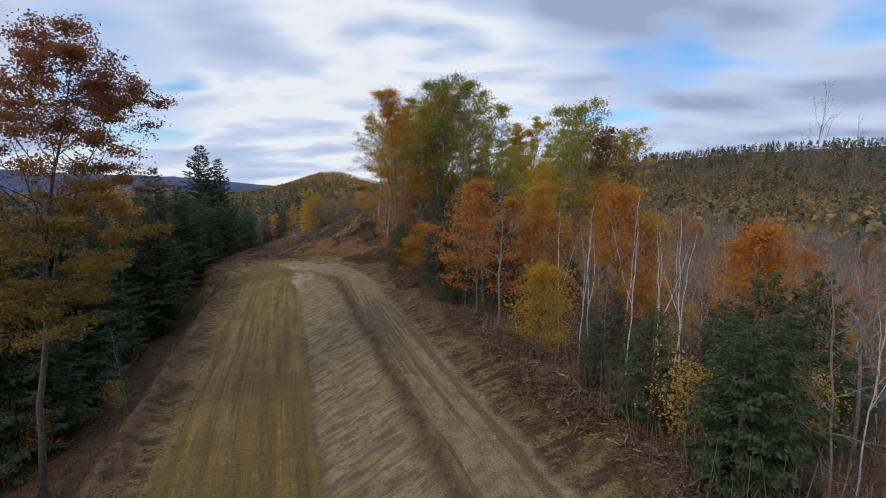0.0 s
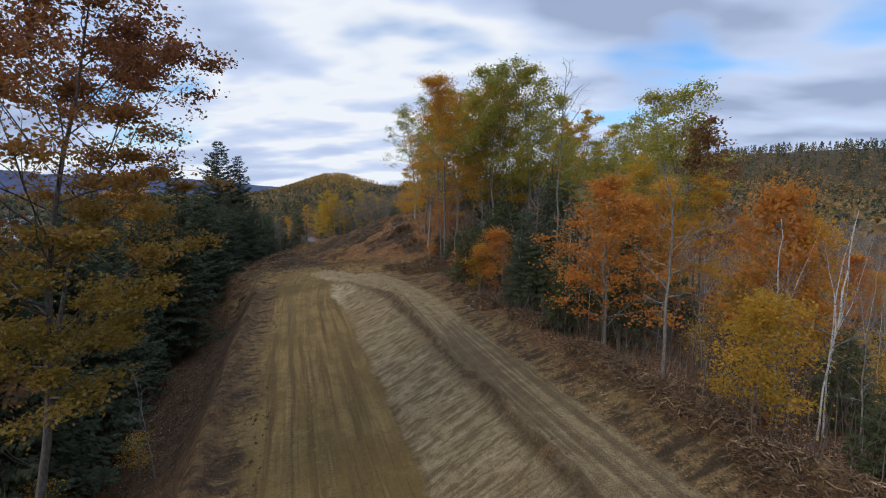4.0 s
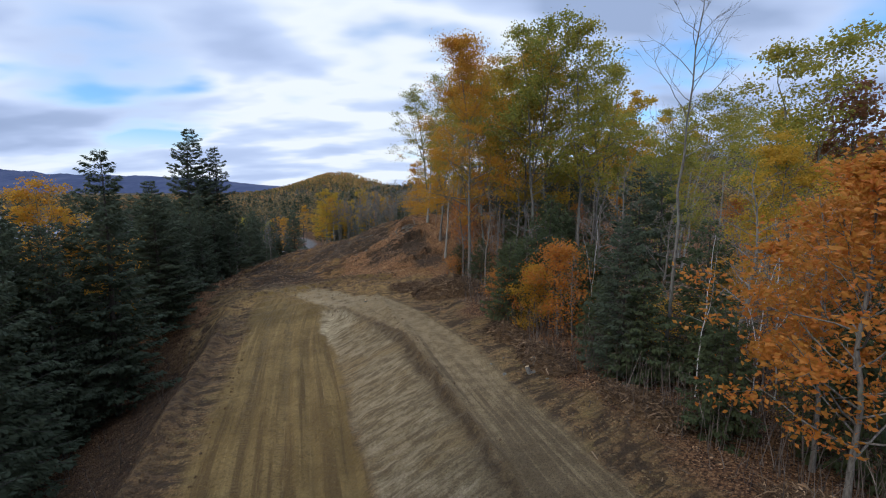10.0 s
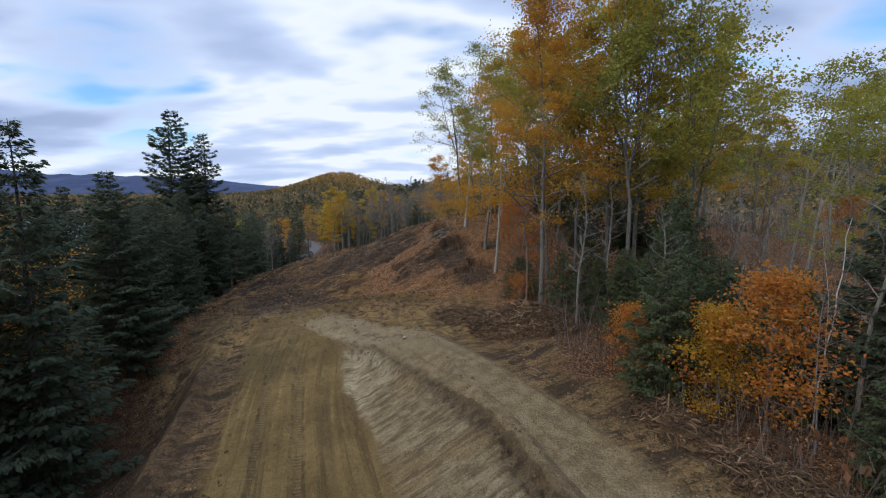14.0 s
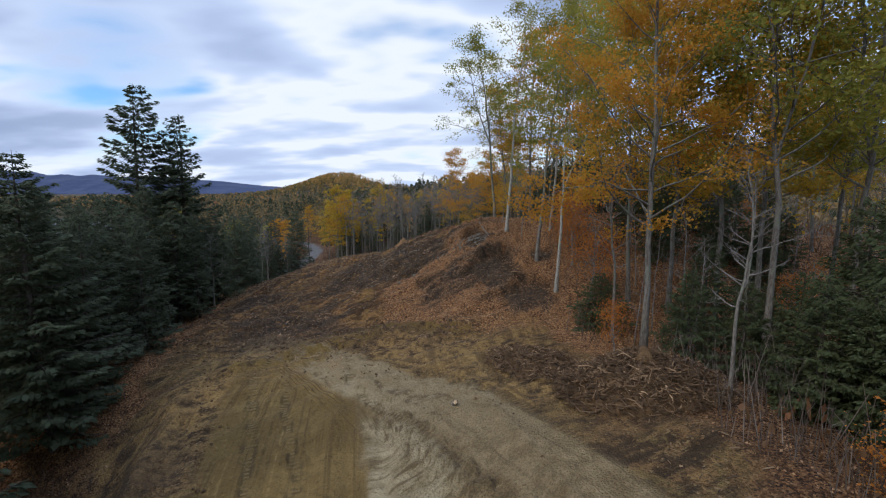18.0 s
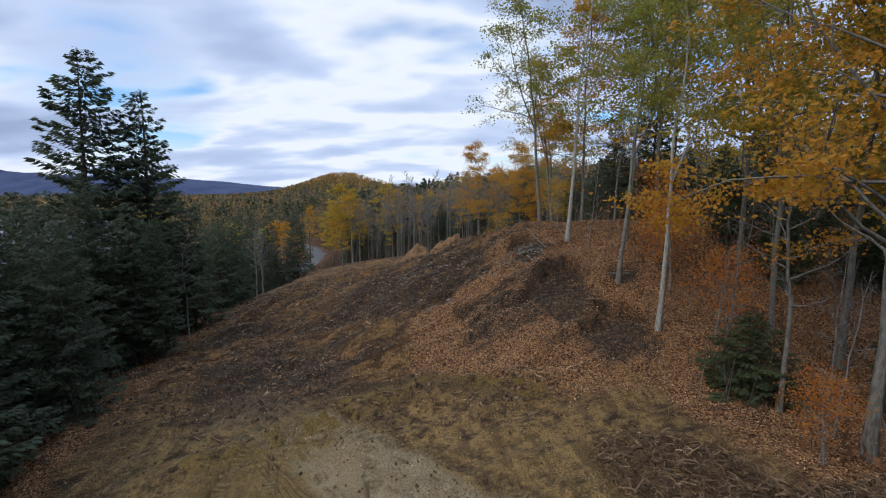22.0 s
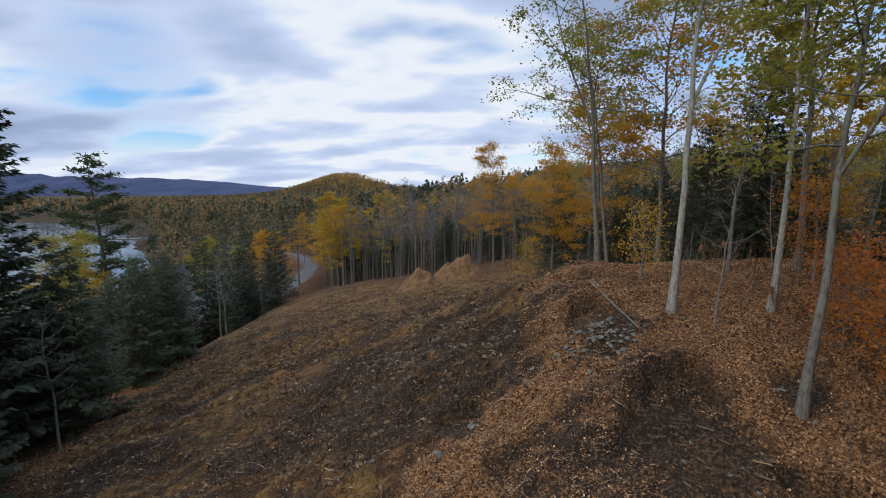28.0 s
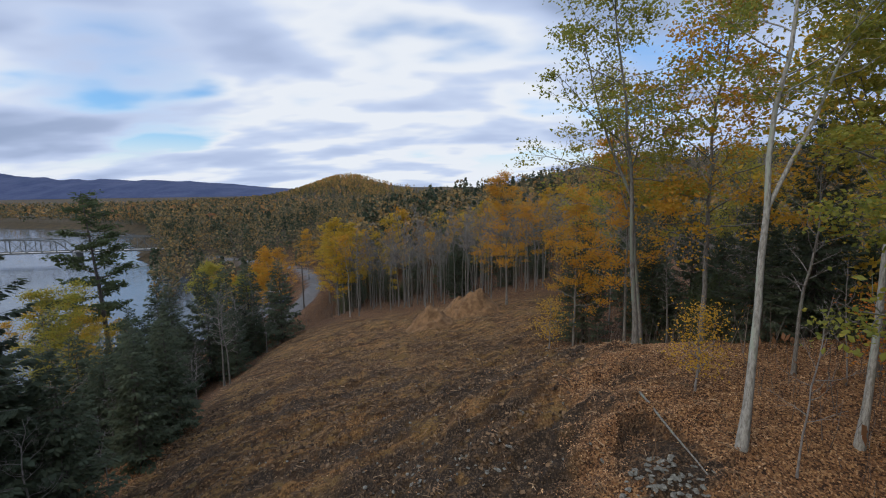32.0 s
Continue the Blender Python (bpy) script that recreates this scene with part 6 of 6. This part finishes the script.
x, y = region(rg, 500, (-40, -12), (76, 110), lambda x, y: (clearing(x, y) > 0.4) & (vnoise(x / 2.5, y / 2.5, 91) > 0.0))
chips("wood_debris", 2, x, y, 0.06, 0.2, 0.09, "pale stones and chips in the torn soil", STONE, "debris")
x, y = region(rg, 3000, (-14, 14), (8, 68), lambda x, y: (x - border(y) > 8.8) & (x - border(y) < 12.5))
chips("wood_debris", 3, x, y, 0.1, 0.5, 0.045, "wood chips and twigs beside the track", STICK, "debris")
x, y = region(rg, 11000, (-46, 10), (8, 134), lambda x, y: (clearing(x, y) > 0.6) & ((y > 68) | (x - border(y) > 8.6) | (np.abs(x - border(y) - 5.2) < 0.5) | (x - border(y) < -7)))
chips("soil_clods", 4, x, y, 0.05, 0.15, 0.08, "small clods of earth on the graded dirt", SOIL, "clods")
x, y = region(rg, 1500, (-30, -4), (8, 66), lambda x, y: (x - border(y) > -11.5) & (x - border(y) < -7))
chips("soil_clods", 5, x, y, 0.06, 0.22, 0.1, "lumps of earth on the berm", SOIL, "clods")
x, y = region(rg, 12000, (-44, -10), (74, 122), lambda x, y: (clearing(x, y) > 0.4) & (vnoise(x / 2.2, y / 1.6, 93) > -0.3))
chips("soil_clods", 6, x, y, 0.07, 0.26, 0.11, "torn clods of soil and root on the knoll", ROOT, "clods")

# broken sticks and roots on the torn ground of the knoll
for cx, cy, sx, sy, n in ((-21.0, 87.5, 4.5, 2.0, 34), (-27.0, 86.0, 3.0, 3.5, 22), (-17.5, 79.0, 3.5, 2.5, 22), (-32.0, 92.0, 4.0, 4.0, 16), (-24.0, 104.0, 7.0, 7.0, 26)):
    for _ in range(n):
        x, y = pr.gauss(cx, sx), pr.gauss(cy, sy)
        o = tagged(new("stick", pr.choice(STICKS)), "crooked broken root lying on torn soil", "stick", "sticks on the knoll")
        o.matrix_world = pose(x, y, ground_at(x, y) + 0.06, pr.uniform(-15, 15), pr.uniform(-18, 18), pr.uniform(0, 360)) @ Matrix.Scale(pr.uniform(0.5, 1.1), 4)

# fallen pole-thin trunks on the leaves
for nm, p0, p1, r, lab in (("fallen_log", (-14.9, 90.2), (-14.3, 85.8), 0.06, "thin pale fallen trunk lying on dead leaves"), ("fallen_log", (-5.2, 68.6), (-3.4, 64.4), 0.07, "thin fallen trunk beside the brush pile")):
    w = Wood()
    q = np.linspace(0, 1, 8)[:, None]
    xy = np.array(p0) * (1 - q) + np.array(p1) * q + 0.02 * np.sin(q * 9)
    za, zb = height(xy[[0, -1], 0], xy[[0, -1], 1])
    lift_ = np.max(height(xy[:, 0], xy[:, 1]) - (za * (1 - q[:, 0]) + zb * q[:, 0]))
    w.tube(np.column_stack([xy, za * (1 - q[:, 0]) + zb * q[:, 0] + 0.6 * lift_ + r]), r * np.linspace(1, 0.5, 8), 6)
    tagged(new(nm, w.mesh(nm, BARK_GREY)), lab, "log")

# short pieces of cut and split trunk, their pale wood showing
CUT = two_tone("fresh_cut_wood", (0.42, 0.29, 0.16), (0.60, 0.45, 0.27), 5.0, 0.85, 0.004)
for i, (x, y, r, L, tip, turn) in enumerate(((4.47, 23.5, 0.17, 0.9, 25, 40), (3.6, 28.0, 0.15, 0.6, 60, 110), (-4.5, 46.3, 0.16, 0.55, 50, 200), (-4.1, 46.8, 0.13, 0.5, 35, 300), (-5.0, 45.5, 0.12, 0.45, 70, 250),
                                             (-17.7, 64.8, 0.11, 0.35, 40, 20), (-9.6, 66.0, 0.15, 0.6, 55, 170), (-7.4, 63.6, 0.13, 0.7, 30, 230), (5.0, 21.4, 0.14, 0.8, 20, 300))):
    log = tagged(new("cut_log"), "short bark-covered log with a pale cut end", "log", "cut logs beside the track")
    w = Wood()
    q = np.linspace(0, 1, 5)
    w.tube(np.stack([0.04 * np.sin(q * 5 + i), q * 0, (q - 0.25) * L], -1), r * (1.12 - 0.18 * q), 9)
    part("bark", w.mesh("bark", BARK_GREY), log)
    for end in (0.0, 1.0):
        w = Wood()
        z0, sgn = (end - 0.25) * L, 1 if end else -1
        cx_ = 0.04 * math.sin(end * 5 + i)
        w.tube(np.array([(cx_, 0, z0 - 0.02 * sgn), (cx_, 0, z0 + 0.015 * sgn), (cx_, 0, z0 + 0.02 * sgn)]), r * (1.12 - 0.18 * end) * np.array((0.97, 0.95, 0.03)), 9)
        part("cut_face", w.mesh("cut_face", CUT), log, "pale cut wood")
    log.matrix_world = pose(x, y, ground_at(x, y) + r * 0.7, 0, 0, turn) @ pose(0, 0, 0, 90 - tip, 0, 0)

# two heaps of dumped soil
HEAP = two_tone("sandy_soil", (0.085, 0.046, 0.02), (0.19, 0.108, 0.048), 1.6, 0.95, 0.08)
for x, y, L, W, H, turn, seed in ((-26.4, 125.6, 6.6, 5.6, 2.3, 20, 4), (-20.6, 129.5, 7.6, 6.0, 3.2, 0, 14), (-22.8, 130.6, 5.0, 4.6, 2.1, 40, 21)):
    v, f, mat = heap_mesh("dirt_mound", seed, L, W, H, HEAP, 0.15, 1.2, 30, 48)
    o = tagged(new("dirt_mound", mesh_np("dirt_mound", set_on_ground(v, x, y, radians(turn)), f, mat, True)), "conical heap of dumped orange-brown soil", "soil heap", "soil heaps in the clearing")
    o.matrix_world = pose(x, y, ground_at(x, y), 0, 0, turn)

# ---- bridge, house, pole and car by the public road ----
STEEL = two_tone("weathered_steel", (0.07, 0.075, 0.072), (0.13, 0.135, 0.125), 0.8, 0.6, 0.004, metal=0.4)
CONCRETE = two_tone("concrete", (0.28, 0.27, 0.25), (0.40, 0.39, 0.36), 0.7, 0.9, 0.02)


def beam(p, q, w, h):
    """A straight bar of rectangular section between two points."""
    p, q = np.array(p, float), np.array(q, float)
    d = (q - p) / np.linalg.norm(q - p)
    s = np.cross(d, (0, 0, 1.0)) if abs(d[2]) < 0.95 else np.array((1.0, 0, 0))
    s /= np.linalg.norm(s)
    n = np.cross(s, d)
    c = [(-w / 2, -h / 2), (w / 2, -h / 2), (w / 2, h / 2), (-w / 2, h / 2)]
    v = [e + s * a + n * b_ for e in (p, q) for a, b_ in c]
    f = [(0, 1, 2, 3), (7, 6, 5, 4), (0, 4, 5, 1), (1, 5, 6, 2), (2, 6, 7, 3), (3, 7, 4, 0)]
    return np.array(v), np.array(f)


def bar(name, p, q, w, h, mat, parent, label=""):
    v, f = beam(p, q, w, h)
    return part(name, mesh_np(name, v, f, mat), parent, label)


bridge = tagged(new("truss_bridge"), "grey steel truss bridge on concrete piers over the river", "bridge")
bridge.matrix_world = look((-160, 296, -13.5), (-320, 268, -13.5)) @ pose(0, 0, 0, -90, 0, 0)
SPAN, PANELS, TALL, WIDE = 54.0, 8, 7.0, 6.5
for k in range(3):
    y0 = 2 + k * SPAN
    for sx in (-WIDE / 2, WIDE / 2):
        bar("bottom_chord", (sx, y0, 0.3), (sx, y0 + SPAN - 1, 0.3), 0.45, 0.5, STEEL, bridge)
        top = [(sx, y0 + SPAN * i / PANELS, TALL * (0.75 + 0.25 * math.sin(math.pi * i / PANELS)) if 0 < i < PANELS else 0.3) for i in range(PANELS + 1)]
        for a, c in zip(top, top[1:]):
            bar("top_chord", a, c, 0.45, 0.45, STEEL, bridge)
        for i in range(1, PANELS):
            bar("post", (sx, top[i][1], 0.3), top[i], 0.28, 0.28, STEEL, bridge)
            j = i + 1 if i < PANELS / 2 else i - 1
            bar("diagonal", top[i], (sx, top[j][1], 0.3), 0.2, 0.2, STEEL, bridge)
    bar("deck", (0, y0, 0), (0, y0 + SPAN - 0.6, 0), WIDE, 0.4, CONCRETE, bridge)
    bar("pier", (-WIDE / 2 + 0.5, y0 + SPAN - 0.5, -3.4), (WIDE / 2 - 0.5, y0 + SPAN - 0.5, -3.4), 1.8, 6.6, CONCRETE, bridge)
bar("pier", (-WIDE / 2 + 0.5, 1.0, -3.4), (WIDE / 2 - 0.5, 1.0, -3.4), 2.0, 6.6, CONCRETE, bridge)

WHITE = two_tone("white_siding", (0.62, 0.63, 0.63), (0.74, 0.74, 0.73), 1.5, 0.7, 0.004)
ROOF = two_tone("grey_shingle", (0.10, 0.10, 0.11), (0.17, 0.17, 0.18), 1.5, 0.9, 0.01)
GLASS, _, gb = material("dark_glass")
gb.inputs["Base Color"].default_value, gb.inputs["Roughness"].default_value = (0.02, 0.025, 0.03, 1), 0.08


def house(x, y, turn, L, W, H, label):
    h = tagged(new("house"), label, "house", "houses by the public road")
    g = ground_at(x, y)
    h.matrix_world = pose(x, y, g, 0, 0, turn)
    for s in (-1, 1):
        bar("wall", (-L / 2, s * W / 2, H / 2 - 0.4), (L / 2, s * W / 2, H / 2 - 0.4), 0.2, H + 0.8, WHITE, h)
        bar("wall", (s * L / 2, -W / 2, H / 2 - 0.4), (s * L / 2, W / 2, H / 2 - 0.4), 0.2, H + 0.8, WHITE, h)
        gv = np.array([(s * L / 2 - 0.1, -W / 2, H), (s * L / 2 - 0.1, W / 2, H), (s * L / 2 - 0.1, 0, H + W * 0.38), (s * L / 2 + 0.1, -W / 2, H), (s * L / 2 + 0.1, W / 2, H), (s * L / 2 + 0.1, 0, H + W * 0.38)])
        part("gable", mesh_np("gable", gv, np.array([(0, 1, 2), (5, 4, 3), (0, 3, 4), (0, 4, 1), (1, 4, 5), (1, 5, 2), (2, 5, 3), (2, 3, 0)]), WHITE), h)
        rv = np.array([(a, s * b_, z + dz) for dz in (0, 0.18) for a, b_, z in ((-L / 2 - 0.4, W / 2 + 0.4, H - 0.3), (L / 2 + 0.4, W / 2 + 0.4, H - 0.3), (L / 2 + 0.4, 0, H + W * 0.38), (-L / 2 - 0.4, 0, H + W * 0.38))])
        part("roof", mesh_np("roof", rv, np.array([(0, 1, 2, 3), (7, 6, 5, 4), (0, 4, 5, 1), (1, 5, 6, 2), (2, 6, 7, 3), (3, 7, 4, 0)]), ROOF), h)
        for k in (-0.3, 0.0, 0.3):
            frame_ob = bar("window", (L * k - 0.6, s * (W / 2 + 0.1), 1.7), (L * k + 0.6, s * (W / 2 + 0.1), 1.7), 0.05, 1.5, WHITE, h)
            bar("pane", (L * k - 0.5, s * (W / 2 + 0.12), 1.7), (L * k + 0.5, s * (W / 2 + 0.12), 1.7), 0.06, 1.3, GLASS, frame_ob)
    bar("door", (L / 2 + 0.12, -0.5, 1.0), (L / 2 + 0.12, 0.5, 1.0), 0.06, 2.05, ROOF, h, "dark front door")
    return h


house(-82.0, 209.0, 35, 11, 7, 3.2, "white house with grey roof among the trees")
house(-68.5, 175.0, 15, 7, 4, 2.6, "small pale trailer house beside the road")

# utility pole
pole = tagged(new("utility_pole"), "dark wooden utility pole at the edge of the road", "utility pole")
pole.matrix_world = pose(-56.4, 164.0, ground_at(-56.4, 164.0))
w = Wood()
w.tube(np.array([(0, 0, -0.5), (0, 0, 4.5), (0.02, 0, 9.5)]), np.array((0.17, 0.15, 0.12)), 8)
part("pole", w.mesh("pole", BARK_DARK), pole)
bar("crossarm", (-1.1, 0.15, 8.7), (1.1, 0.15, 8.7), 0.1, 0.12, BARK_DARK, pole)
for k in (-0.95, 0, 0.95):
    w = Wood()
    w.tube(np.array([(k, 0.15, 8.76), (k, 0.15, 8.95)]), np.array((0.05, 0.04)), 6)
    part("insulator", w.mesh("insulator", STONE), pole)


def car(x, y, turn, paint, label):
    """A parked pickup: body, cab, glass, wheels."""
    c = tagged(new("car"), label, "car")
    c.matrix_world = pose(x, y, ground_at(x, y) + 0.02, 0, 0, turn)

    def shell(name, prof, half, mat, top=1.0):
        n = len(prof)
        v = np.array([(px, s * half * (top if pz > 1.2 else 1.0), pz) for s in (-1, 1) for px, pz in prof])
        me = bpy.data.meshes.new(name)
        me.from_pydata([tuple(q) for q in v], [], [tuple(range(n))[::-1], tuple(range(n, 2 * n))] + [(i, (i + 1) % n, n + (i + 1) % n, n + i) for i in range(n)])
        me.materials.append(mat)
        return part(name, me, c)
    shell("body", ((-2.5, 0.45), (2.45, 0.45), (2.5, 0.9), (1.2, 1.05), (-2.5, 1.1)), 0.92, paint)
    shell("cab", ((1.15, 1.04), (0.55, 1.68), (-0.55, 1.70), (-0.8, 1.08)), 0.82, paint, 0.88)
    shell("window", ((0.95, 1.12), (0.5, 1.6), (-0.45, 1.62), (-0.62, 1.14)), 0.835, GLASS, 0.885)
    for wx in (-1.6, 1.55):
        for wy in (-0.82, 0.82):
            w = Wood()
            w.tube(np.array([(wx, wy - 0.12, 0.36), (wx, wy - 0.1, 0.36), (wx, wy + 0.1, 0.36), (wx, wy + 0.12, 0.36)]), np.array((0.2, 0.36, 0.36, 0.2)), 14)
            wheel = part("wheel", w.mesh("wheel", GLASS), c)
            w = Wood()
            w.tube(np.array([(wx, wy - 0.13, 0.36), (wx, wy - 0.125, 0.36), (wx, wy + 0.125, 0.36), (wx, wy + 0.13, 0.36)]), np.array((0.02, 0.2, 0.2, 0.02)), 14)
            part("rim", w.mesh("rim", STEEL), wheel, "grey steel rim")


PAINT = two_tone("dark_blue_paint", (0.03, 0.04, 0.06), (0.04, 0.05, 0.075), 0.5, 0.3, 0.0)
car(-63.6, 171.5, 75, PAINT, "dark blue pickup parked beside the road")
